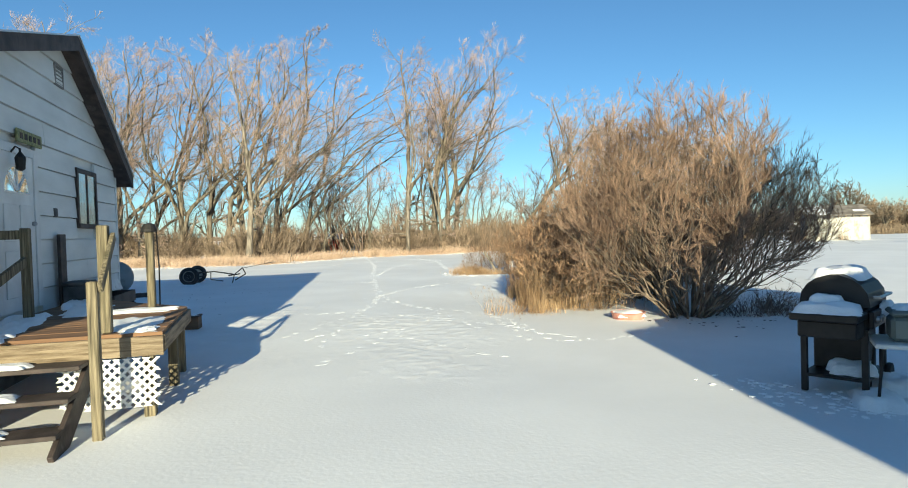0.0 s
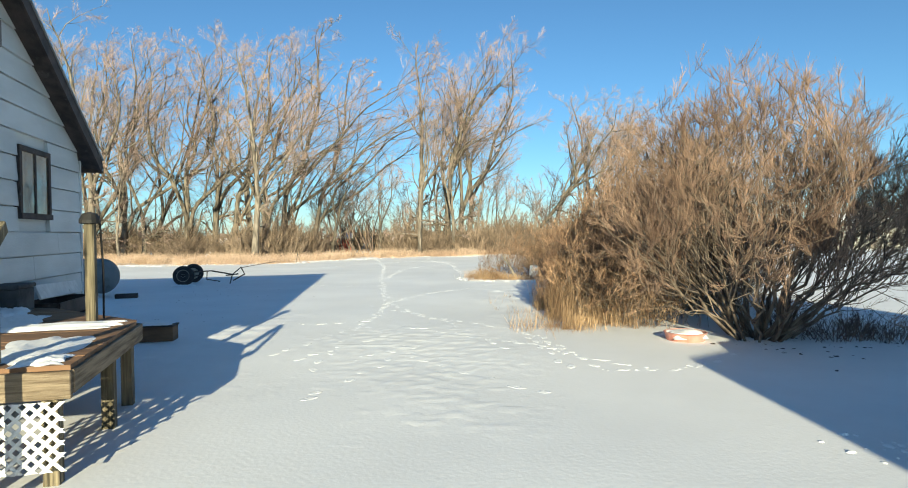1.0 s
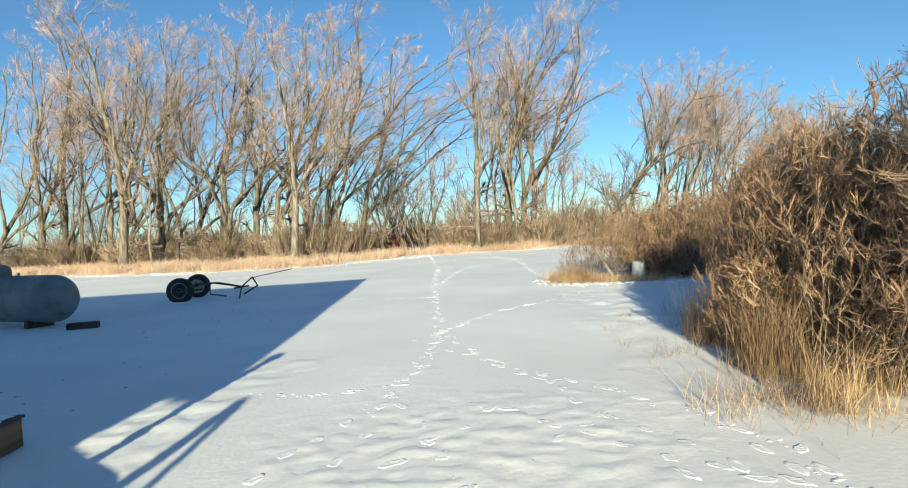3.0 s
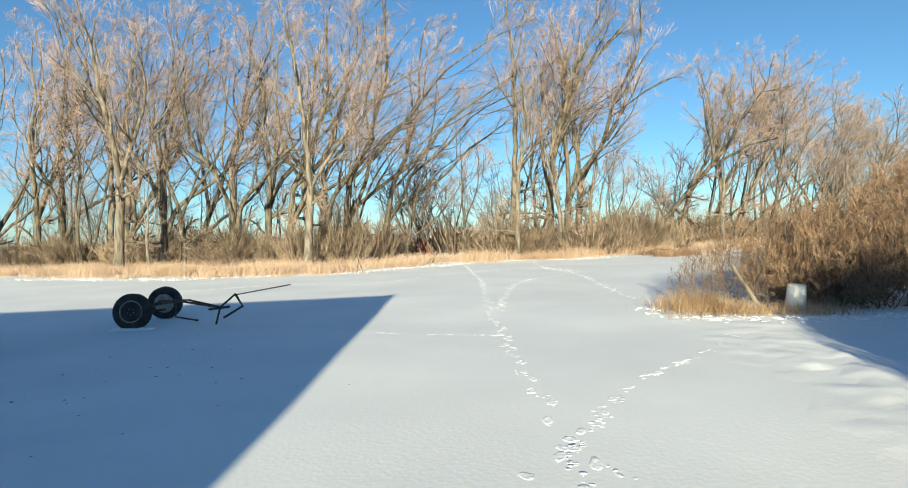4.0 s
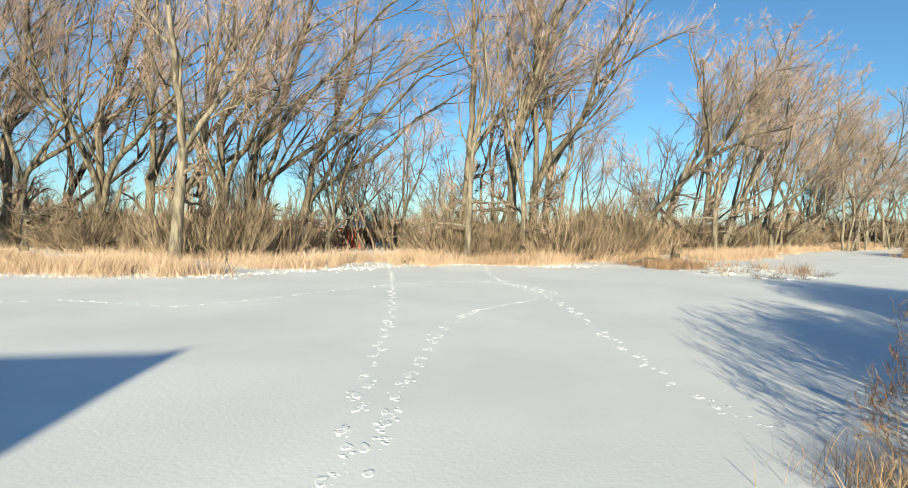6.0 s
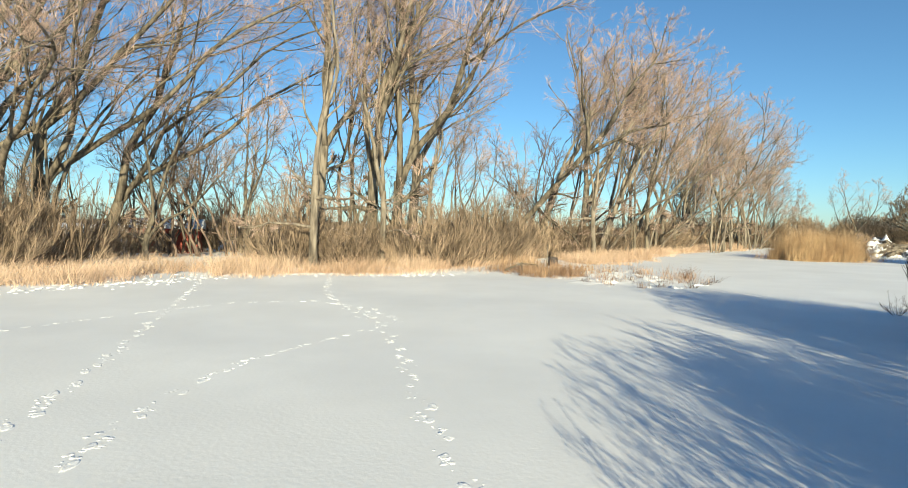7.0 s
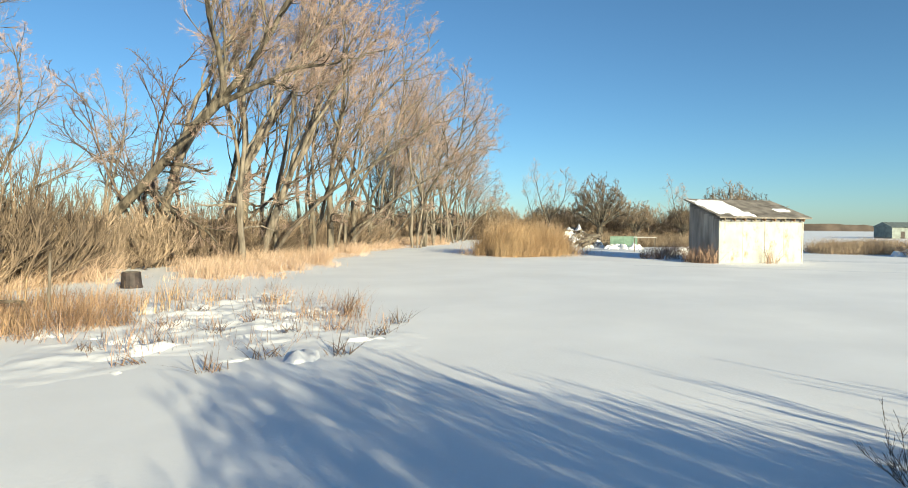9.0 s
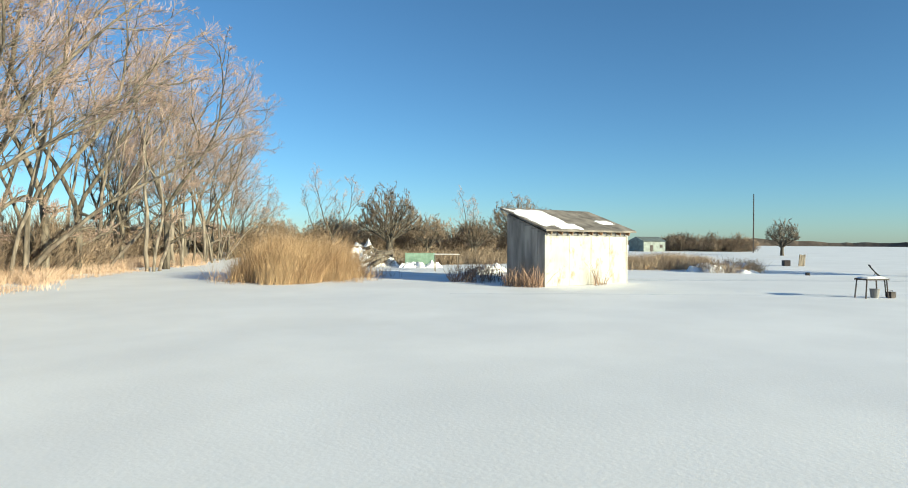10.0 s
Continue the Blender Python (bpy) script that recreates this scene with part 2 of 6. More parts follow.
def ground_sheet():
    s = np.linspace(-1, 1, 241)
    x = 2 + 60 * s + 2900 * s ** 9
    y = 24 + 60 * s + 2900 * s ** 9
    X, Y = np.meshgrid(x, y)
    Z = bump_at(X, Y)
    n = len(s)
    me = Mesh()
    i = np.arange(n - 1)
    q = (i[:, None] * n + i[None]).reshape(-1)
    me.add(np.stack([X, Y, Z], -1), np.stack([q, q + 1, q + n + 1, q + n], -1).tolist())
    ob = part("ground", me, SNOW, smooth=True)
    tagged(ob, "flat snow-covered yard with a thin crust", "ground", kind="structure")


ground_sheet()


# ---- trees ----
def bend(p, d, length, k, wander, pull, r):
    """Points of a bough from p along d that wanders and is pulled."""
    d = np.array(d, float)
    d /= np.linalg.norm(d)
    out, step = [np.array(p, float)], length / (k - 1)
    for _ in range(k - 1):
        d = d + r.normal(0, wander, 3) + np.array(pull)
        d /= np.linalg.norm(d)
        out.append(out[-1] + d * step)
    return out


def old_tree(seed, height, fork, mains, lean, wind=0.05, radius=0.24, open_out=(0.2, 0.55), subs=7, forks=6, twigs=6, fine=5, low=3, thick=1.0, wander=0.10, bare=0.16):
    """An open-grown tree: a short bole forks into long rising limbs that carry the crown."""
    r = np.random.default_rng(seed)
    trunk, crown = Mesh(), Mesh()

    def turned(d, angle):
        side = np.cross(d, r.normal(0, 1, 3))
        return d * math.cos(angle) + side / (np.linalg.norm(side) + 1e-9) * math.sin(angle)

    def point(P, t):
        i = min(int(t * (len(P) - 1)), len(P) - 2)
        u = t * (len(P) - 1) - i
        d = P[i + 1] - P[i]
        return P[i] + d * u, d / np.linalg.norm(d), i

    bole = np.array(bend((0, 0, -0.1), (lean, 0, 1.0), max(fork, 0.3) + 0.1, 5, 0.035, (0, 0, 0.01), r))
    if fork > 0.5:
        trunk.tubes([bole], [radius * np.array([1.45, 1.08, 1.0, 0.95, 0.92])], 9)
    level = []
    top, up, _ = point(bole, 0.999)
    az = r.uniform(0, 6.28)
    for m in range(mains):
        az += 6.28 / mains + r.normal(0, 0.35)
        an = r.uniform(*open_out) * (0.35 if m == 0 else 1.0)
        d = np.array((up[0] * 0.8 + math.sin(an) * math.cos(az) + 2.4 * wind, up[1] + math.sin(an) * math.sin(az) * 0.75, math.cos(an)))
        start = top - up * r.uniform(0.0, 0.3) * min(fork, 2.0) if fork > 0.5 else np.array((0.25 * math.cos(az), 0.25 * math.sin(az), -0.1))
        ln = (height - fork) * (1.0 if m == 0 else r.uniform(0.72, 0.98))
        P = np.array(bend(start, d, ln, 13, wander, (wind * 0.3, 0, 0.055), r))
        R = radius * (0.78 if m == 0 else r.uniform(0.5, 0.72)) * np.linspace(1, 0.09, 13) ** 0.85
        level.append((P, R, ln))
    trunk.tubes([p for p, _, _ in level], [q for _, q, _ in level], 7)

    def branch(parents, count, lo, ratio, angle, k, up_pull, shake, least, keep=0.3):
        out = []
        for P, R, L in parents:
            for j in range(count):
                t = lo + (0.98 - lo) * (j + r.uniform(0, 1)) / count
                p, d, i = point(P, t)
                ln = L * ratio * r.uniform(0.6, 1.35) * (1.2 - 0.7 * t)
                rr = max(R[i] * r.uniform(0.4, 0.62), least * thick)
                Q = np.array(bend(p, turned(d, r.uniform(*angle)), ln, k, shake, (wind, 0, up_pull), r))
                out.append((Q, rr * np.linspace(1, keep, k), ln))
        return out

    A = branch(level, subs, bare, 0.40, (0.35, 0.85), 8, 0.07, 0.17, 0.022)
    dead = branch([(bole, radius * np.ones(5), height)], low, 0.45, 0.20, (0.9, 1.4), 8, 0.0, 0.24, 0.02) if fork > 1 and low else []
    B = branch(A + dead, forks, 0.2, 0.42, (0.4, 0.95), 6, 0.06, 0.18, 0.011)
    C = branch(B, twigs, 0.15, 0.50, (0.35, 0.95), 4, 0.05, 0.16, 0.006, 0.5)
    D = branch(C, fine, 0.1, 0.72, (0.25, 0.8), 3, 0.05, 0.12, 0.0038, 0.6)
    trunk.tubes([q for q, _, _ in A + dead], [s for _, s, _ in A + dead], 6)
    trunk.tubes([q for q, _, _ in B], [s for _, s, _ in B], 4)
    crown.tubes([q for q, _, _ in C], [s for _, s, _ in C], 3)
    crown.tubes([q for q, _, _ in D], [np.minimum(s, 0.0036 * thick) for _, s, _ in D], 3)
    return trunk, crown


TREE_LABEL = "bare deciduous tree with grey-brown bark, in dry grass"


def tree_kind(seed, height, fork, lean, bark=None, twig=None, label=TREE_LABEL, **more):
    trunk, crown = old_tree(seed, height, fork, lean=lean, **more)
    ob = thing("tree", label, "tree", pose(0, 0, -50), "bare trees of the windbreak")
    part("trunk", trunk, bark or BARK, ob, smooth=True)
    part("crown", crown, twig or TWIG, ob)
    return ob


def remove(ob):
    for o in (*ob.children_recursive, ob):
        bpy.data.objects.remove(o)


# kind: seed, height, height of the fork, lean
KINDS = {
    "tall": tree_kind(11, 15.0, 3.2, 0.05, mains=3, radius=0.195, wind=0.05, open_out=(0.15, 0.45), wander=0.17, fine=7),
    "forked": tree_kind(12, 14.5, 1.6, 0.08, mains=3, radius=0.19, wind=0.06, open_out=(0.25, 0.55), wander=0.18, fine=7),
    "swept": tree_kind(13, 14.5, 2.2, 0.16, mains=3, radius=0.2, wind=0.08, open_out=(0.2, 0.5), wander=0.18, fine=7, label="bare tree with arching limbs swept sideways by the wind"),
    "crooked": tree_kind(23, 14.0, 1.8, 0.14, mains=4, radius=0.205, wind=0.06, open_out=(0.25, 0.6), wander=0.22, fine=7),
    "straight": tree_kind(24, 15.0, 4.5, 0.02, mains=2, radius=0.21, wind=0.03, open_out=(0.15, 0.35), wander=0.13, fine=7, bark=PALE_BARK, label="tall straight bare tree with a pale trunk"),
    "grand": tree_kind(41, 15.5, 3.6, 0.02, mains=4, radius=0.215, wind=0.03, open_out=(0.08, 0.3), wander=0.12, subs=8, fine=7, label="tall bare tree with several rising limbs and a broad crown"),
    "thin": tree_kind(25, 11.0, 3.0, -0.02, mains=2, radius=0.12, wind=0.02, open_out=(0.15, 0.35), forks=5, bark=PALE_BARK, label="slender straight bare tree with a pale trunk"),
    "slim": tree_kind(14, 11.5, 2.5, 0.05, mains=2, radius=0.13, wind=0.04, open_out=(0.15, 0.35), wander=0.14, fine=7, bare=0.28),
    "clump": tree_kind(15, 11.0, 0.2, 0.06, mains=4, radius=0.12, wind=0.05, open_out=(0.08, 0.3), wander=0.14, fine=5, bare=0.34),
    "pale_clump": tree_kind(27, 11.5, 0.2, 0.14, mains=3, radius=0.13, wind=0.075, open_out=(0.08, 0.28), wander=0.13, fine=5, bare=0.36, bark=PALE_BARK),
    "small": tree_kind(16, 6.5, 0.2, 0.03, mains=4, radius=0.085, wind=0.01, open_out=(0.1, 0.35), wander=0.16, subs=6, forks=5, twigs=4, fine=3, bark=DARK_TWIG, twig=DARK_TWIG, label="small dark leafless tree behind the scrub"),
    "slanted": tree_kind(52, 11.5, 3.2, 0.38, mains=3, radius=0.13, wind=0.08, open_out=(0.15, 0.45), wander=0.14, fine=7, bare=0.3, bark=PALE_BARK, label="slender bare tree slanting over, its limbs swept to one side"),
    "leaning": tree_kind(18, 14.0, 7.6, 1.25, mains=3, radius=0.145, wind=0.06, open_out=(0.2, 0.5), wander=0.15, fine=7, low=4, label="bare tree leaning far over from its root"),
}


def plant(kind, x, y, size=1.0, turn=0.0, label=""):
    ob = copy_thing(KINDS[kind], pose(x, y, 0, 0, 0, turn))
    ob.scale = (size, size, size)
    return tagged(ob, label)


# the windbreak, from west to east: kind, place, size, turn
WINDBREAK = [
    ("forked", -36.5, 46.0, 1.0, 10), ("tall", -33.2, 46.0, 1.05, 0), ("crooked", -31.9, 46.5, 1.0, 30), ("clump", -28.5, 44.0, 1.05, -20), ("tall", -27.0, 46.0, 1.0, -40),
    ("straight", -23.4, 40.0, 0.95, 10), ("forked", -25.6, 44.0, 1.0, -15), ("thin", -20.9, 38.8, 0.55, 0), ("crooked", -23.4, 44.0, 1.02, 15), ("slim", -20.9, 42.0, 1.0, 60),
    ("forked", -21.5, 45.0, 1.0, 25), ("crooked", -18.8, 43.5, 1.05, -10), ("tall", -17.2, 45.0, 1.0, 20), ("swept", -16.0, 44.5, 1.0, 0), ("straight", -11.9, 36.9, 0.76, 40), ("crooked", -13.3, 43.5, 1.0, -25),
    ("swept", -12.4, 44.0, 1.05, -8), ("clump", -11.2, 42.5, 0.85, 40), ("swept", -10.6, 46.0, 0.95, 20),
    ("small", -8.4, 47.0, 1.0, 0), ("small", -7.3, 48.0, 1.15, 50), ("small", -6.3, 49.0, 1.0, 90), ("small", -9.0, 50.0, 1.1, 140), ("small", -3.5, 47.0, 1.0, 200), ("small", -3.0, 46.0, 0.8, 20),
    ("thin", -1.85, 39.2, 1.0, 100), ("straight", -2.1, 44.2, 1.02, 60), ("clump", -0.9, 45.5, 1.1, -20), ("grand", 0.1, 44.0, 1.0, 10), ("tall", 0.9, 43.3, 1.0, -20), ("thin", 0.35, 41.2, 0.9, 220), ("straight", 1.6, 44.5, 0.92, 5), ("pale_clump", 2.9, 45.0, 0.62, 20), ("slim", 4.3, 46.0, 0.55, 10),
    ("leaning", 4.55, 51.0, 1.0, 20), ("small", 7.8, 51.5, 1.0, 40), ("slanted", 7.0, 51.4, 1.05, 0), ("slanted", 9.2, 52.0, 1.0, 30), ("small", 7.2, 50.6, 1.1, 80), ("thin", 9.6, 49.6, 0.8, 0), ("slanted", 11.4, 53.6, 1.05, 60), ("pale_clump", 12.0, 54.0, 1.0, 25), ("clump", 14.0, 55.0, 1.0, 70), ("slim", 14.8, 54.4, 1.0, 0), ("straight", 11.5, 56.5, 0.85, 120),
    ("pale_clump", 16.8, 57.5, 0.95, 40), ("slim", 18.0, 58.8, 1.0, 20), ("slim", 20.2, 61.2, 0.95, 60), ("pale_clump", 21.8, 62.6, 0.88, 10),
    ("clump", 23.6, 66.0, 0.85, 10), ("slim", 24.2, 65.6, 0.8, 90), ("clump", 26.3, 70.0, 0.72, 60), ("pale_clump", 28.0, 73.5, 0.62, 0), ("small", 29.5, 75.0, 0.95, 30), ("small", 32.0, 78.0, 0.9, 70),
]
WINDBREAK += [
    ("pale_clump", 23.2, 60.8, 0.9, 50), ("slim", 24.6, 62.2, 1.0, 0), ("pale_clump", 26.6, 64.4, 0.95, 80), ("clump", 28.2, 66.2, 0.98, 0), ("pale_clump", 30.4, 67.6, 0.9, 130), ("slim", 31.4, 69.4, 0.9, 40),
    ("clump", 32.8, 70.6, 0.85, 20), ("pale_clump", 34.4, 72.0, 0.75, 10), ("slim", 35.6, 73.0, 0.7, 90), ("clump", 37.0, 74.5, 0.62, 0), ("clump", 39.5, 76.5, 0.52, 45), ("pale_clump", 42.0, 78.0, 0.46, 0), ("clump", 44.5, 79.5, 0.42, 70),
    ("forked", -8.6, 44.6, 0.55, 30), ("slim", -5.0, 45.5, 0.7, 0), ("thin", 2.2, 43.2, 0.75, 90), ("straight", -14.8, 46.0, 0.95, 200), ("straight", -28.8, 47.0, 0.95, 80),
]
for i in range(36):
    x = -38 + 46 * i / 35 + rng.uniform(-0.6, 0.6)
    y = np.interp(x, [-38, -21, -12, -9, -5, -1, 3, 9, 20, 33], [46, 43, 43, 47, 48, 44, 45.5, 52, 61.5, 78]) + rng.uniform(0, 7)
    WINDBREAK.append((("slim", "thin", "small", "clump")[i % 4], x, y, rng.uniform(0.32, 0.6) * (1.3 if i % 4 == 2 else 1.0), rng.uniform(0, 360)))
for i in range(10):
    x = 10.5 + 24 * i / 9 + rng.uniform(-0.5, 0.5)
    WINDBREAK.append((("pale_clump", "slim", "clump", "slim")[i % 4], x, 54.5 + 0.86 * (x - 10.5) + rng.uniform(-0.6, 2.5), rng.uniform(0.75, 0.95) * (1.0 - 0.010 * (x - 10)), rng.uniform(-40, 40)))
for k, x, y, s, turn in WINDBREAK:
    dx, dy = (0, 0) if x < -5 else (-0.3, 0.9) if x < 5 else (1.3, 0)
    if 4.5 < x < 18:
        dx, turn = 1.3, -42 + 0.35 * (turn - 20)   # the wind has bent these all one way
    plant(k, x + dx, y + dy, s * (1.12 if x < -8 else 1.0 if x < 5 else 1.1), turn)
# ---- shrubs ----
def shrub(seed, height, width, stems, shoots, fine, thick=1.0, upright=0.5, base=0.35, bough=(0.012, 0.028), reach=(0.6, 0.93), bare=0.2, open_out=1.12, shoot=(0.08, 0.2)):
    """Many stems from one foot inside a rounded outline, with dense upright shoots."""
    r = np.random.default_rng(seed)
    boughs, twigs = Mesh(), Mesh()
    B, BR, T, TR, F, FR = [], [], [], [], [], []
    for _ in range(stems):
        a = r.uniform(0, 6.28)
        tilt = r.uniform(0.03, 1.0) ** 0.65 * open_out
        d = np.array((math.cos(a) * math.sin(tilt), math.sin(a) * math.sin(tilt), math.cos(tilt)))
        limit = 1 / math.sqrt((math.sin(tilt) / (width / 2)) ** 2 + (math.cos(tilt) / height) ** 2)
        ln = limit * r.uniform(*reach)
        P = bend((math.cos(a) * base * r.uniform(0, 1), math.sin(a) * base * r.uniform(0, 1), -0.05), d, ln, 6, 0.09, (0, 0, 0.03), r)
        rad = r.uniform(*bough) * thick
        B.append(P)
        BR.append(rad * np.linspace(1, 0.3, 6))
        P = np.array(P)
        for _ in range(shoots):
            t = r.uniform(bare, 0.99)
            i = min(int(t * 5), 4)
            p = P[i] + (P[i + 1] - P[i]) * (t * 5 - i)
            dd = (P[i + 1] - P[i]) / np.linalg.norm(P[i + 1] - P[i]) + r.normal(0, 0.45, 3)
            dd[2] = abs(dd[2]) * 0.6 + upright
            dd /= np.linalg.norm(dd)
            Q = bend(p, dd, height * r.uniform(*shoot), 4, 0.13, (0, 0, 0.05), r)
            T.append(Q)
            TR.append(0.0055 * thick * np.linspace(1, 0.5, 4))
            Q = np.array(Q)
            for _ in range(fine):
                i = r.integers(0, 3)
                dd = (Q[i + 1] - Q[i]) / np.linalg.norm(Q[i + 1] - Q[i]) + r.normal(0, 0.4, 3)
                dd[2] += 0.3
                dd /= np.linalg.norm(dd)
                q = Q[i] + (Q[i + 1] - Q[i]) * r.uniform(0, 1)
                l3 = height * r.uniform(0.03, 0.085)
                F.append([q, q + dd * l3 * 0.5, q + dd * l3 + r.normal(0, 0.01, 3)])
                FR.append(0.0035 * thick * np.array([1, 0.9, 0.6]))
    boughs.tubes(B, BR, 5)
    twigs.tubes(T, TR, 3)
    if F:
        twigs.tubes(F, FR, 3)
    return boughs, twigs


def shrub_kind(name, label, category, group, *args, mats=(BARK, BRUSH), **more):
    boughs, twigs = shrub(*args, **more)
    ob = thing(name, label, category, pose(0, 0, -50), group)
    part("trunk", boughs, mats[0], ob)
    part("crown", twigs, mats[1], ob)
    return ob


def vase(seed, height, width, stems, branches, twigs, fine, base=0.3, stem=(0.016, 0.034), thick=1.0, droop=0.45, first=0.3, flat=0.2, shake=0.022, tuft=0.35):
    """Stems fanning from one foot, forking ever finer and more upright up to a domed outline."""
    r = np.random.default_rng(seed)
    trunk, crown = Mesh(), Mesh()

    def dome(d):
        """How far the outline lies from the foot along a direction."""
        side, up = math.hypot(d[0], d[1]), max(d[2], 0.02)
        rough = 1 + 0.14 * noise.noise(Vector((d[0] * 3.1, d[1] * 3.1, d[2] * 3.1 + seed))) + 0.05 * noise.noise(Vector((d[0] * 9, d[1] * 9, seed)))
        return rough / math.sqrt((side / (width / 2)) ** 2 + ((up - 0.12 * side) / height) ** 2)

    def curve(p, d0, q, k, shake):
        """A bough from p, setting out along d0 and ending at q."""
        p, q = np.array(p), np.array(q)
        m = p + d0 * np.linalg.norm(q - p) * 0.5
        t = np.linspace(0, 1, k)[:, None]
        out = p * (1 - t) ** 2 + 2 * m * t * (1 - t) + q * t ** 2
        out[1:-1] += r.normal(0, shake, (k - 2, 3)) * np.linalg.norm(q - p)
        return out

    def unit(v):
        return v / (np.linalg.norm(v) + 1e-9)

    A, AR, B, BR, T, TR, F, FR = [], [], [], [], [], [], [], []
    for s in range(stems):
        az = s * 2.39996 + r.normal(0, 0.3)
        el = math.acos(min(0.999, flat + (1 - flat) * (s + 0.5) / stems)) * r.uniform(0.85, 1.08)
        d = np.array((math.cos(az) * math.sin(el), math.sin(az) * math.sin(el), max(math.cos(el), 0.16)))
        foot = np.array((math.cos(az), math.sin(az), 0)) * base * r.uniform(0.1, 1.0) + (0, 0, -0.06)
        end = unit(d) * dome(unit(d)) * r.uniform(0.66, 0.88)
        start = unit(d * (1, 1, 1.0) + (0, 0, droop * r.uniform(0.2, 1.0)) + r.normal(0, 0.1, 3))
        P = curve(foot, start, end, 9, shake)
        rad = r.uniform(*stem)
        A.append(P)
        AR.append(rad * np.linspace(1, 0.28, 9))
        for j in range(branches):
            t = first + (0.97 - first) * (j + r.uniform(0, 1)) / branches
            i = min(int(t * 8), 7)
            p = P[i] + (P[i + 1] - P[i]) * (t * 8 - i)
            along_it = unit(P[i + 1] - P[i])
            aim = unit(unit(end - foot) + r.normal(0, 0.20, 3) + (0, 0, 0.12))
            q = aim * dome(aim) * r.uniform(0.80, 0.97)
            if np.linalg.norm(q - p) > height * 0.5:
                q = p + unit(q - p) * height * r.uniform(0.28, 0.5)
            Q = curve(p, unit(along_it + r.normal(0, 0.35, 3)), q, 7, shake * 2.2)
            B.append(Q)
            BR.append(max(rad * 0.33, 0.006 * thick) * np.linspace(1, 0.4, 7))
            for _ in range(twigs):
                t2 = tuft + (1 - tuft) * r.uniform(0, 1) ** 0.7
                i = min(int(t2 * 6), 5)
                p2 = Q[i] + (Q[i + 1] - Q[i]) * (t2 * 6 - i)
                g = unit(unit(Q[i + 1] - Q[i]) + r.normal(0, 0.38, 3) + (0, 0, 0.38))
                S = bend(p2, g, height * r.uniform(0.03, 0.085), 4, 0.16, (0, 0, 0.07), r)
                T.append(S)
                TR.append(0.0052 * thick * np.linspace(1, 0.5, 4))
                for _ in range(fine):
                    i = r.integers(0, 3)
                    g = unit(unit(S[i + 1] - S[i]) + r.normal(0, 0.33, 3) + (0, 0, 0.3))
                    q0 = S[i] + (S[i + 1] - S[i]) * r.uniform(0, 1)
                    l3 = height * r.uniform(0.014, 0.04)
                    F.append([q0, q0 + g * l3 * 0.5 + r.normal(0, 0.006, 3), q0 + g * l3])
                    FR.append(0.0038 * thick * np.array([1, 0.85, 0.6]))
    trunk.tubes(A, AR, 7)
    trunk.tubes(B, BR, 5)
    crown.tubes(T, TR, 3)
    crown.tubes(F, FR, 3)
    return trunk, crown


def vase_bush(label, *args, mats, **more):
    trunk, crown = vase(*args, **more)
    ob = thing("bush", label, "bush", pose(0, 0, -50), "bushes beside the drive")
    part("trunk", trunk, mats[0], ob, smooth=True)
    part("crown", crown, mats[1], ob)
    return ob


KINDS["lilac"] = vase_bush("large leafless multi-stemmed bush with reddish-brown twigs", 31, 3.95, 4.9, 60, 10, 9, 10, base=0.38, droop=0.25, first=0.40, flat=0.44, thick=0.5, stem=(0.013, 0.03), mats=(BUSH_BARK, BRUSH))
KINDS["thicket"] = vase_bush("leafless reddish-brown thicket of thin stems in dry grass", 32, 2.6, 3.0, 44, 8, 7, 6, base=0.75, stem=(0.006, 0.015), thick=0.8, droop=0.5, first=0.18, tuft=0.2, shake=0.05, mats=(BUSH_BARK, THICKET))
KINDS["grove"] = vase_bush("leafless dark-brown thicket of tall thin stems, bare lower down", 39, 2.7, 3.0, 26, 6, 5, 4, base=0.7, stem=(0.007, 0.015), thick=0.7, droop=0.9, first=0.42, tuft=0.2, shake=0.035, mats=(BUSH_BARK, THICKET))
KINDS["wisp"] = vase_bush("sparse see-through brown bush of thin wiry stems", 43, 2.6, 2.6, 14, 6, 5, 4, base=0.6, stem=(0.006, 0.012), thick=0.75, droop=0.6, first=0.3, tuft=0.2, shake=0.04, mats=(BUSH_BARK, THICKET))
KINDS["brake"] = vase_bush("leafless reddish-brown thicket with upright stalks", 36, 2.5, 2.4, 60, 5, 6, 5, base=0.8, stem=(0.006, 0.012), thick=0.85, droop=0.9, first=0.15, shake=0.045, mats=(BRUSH, THICKET))
KINDS["scrub"] = shrub_kind("shrub", "leafless grey-brown scrub under the bare trees", "shrub", "scrub of the windbreak", 33, 2.6, 3.8, 80, 16, 3, thick=2.0, base=1.3, mats=(SCRUB, SCRUB), bough=(0.006, 0.014), shoot=(0.1, 0.26))
hedge_stems, hedge_crown = vase(38, 2.6, 3.8, 30, 6, 5, 4, base=0.9, stem=(0.012, 0.024), thick=2.4, droop=0.7, first=0.15, flat=0.35, shake=0.05)
KINDS["hedge"] = thing("shrub", "brown leafless scrub far behind the yard", "shrub", pose(0, 0, -50), "scrub behind the yard")
part("trunk", hedge_stems, SCRUB, KINDS["hedge"])
part("crown", hedge_crown, HEDGE, KINDS["hedge"])
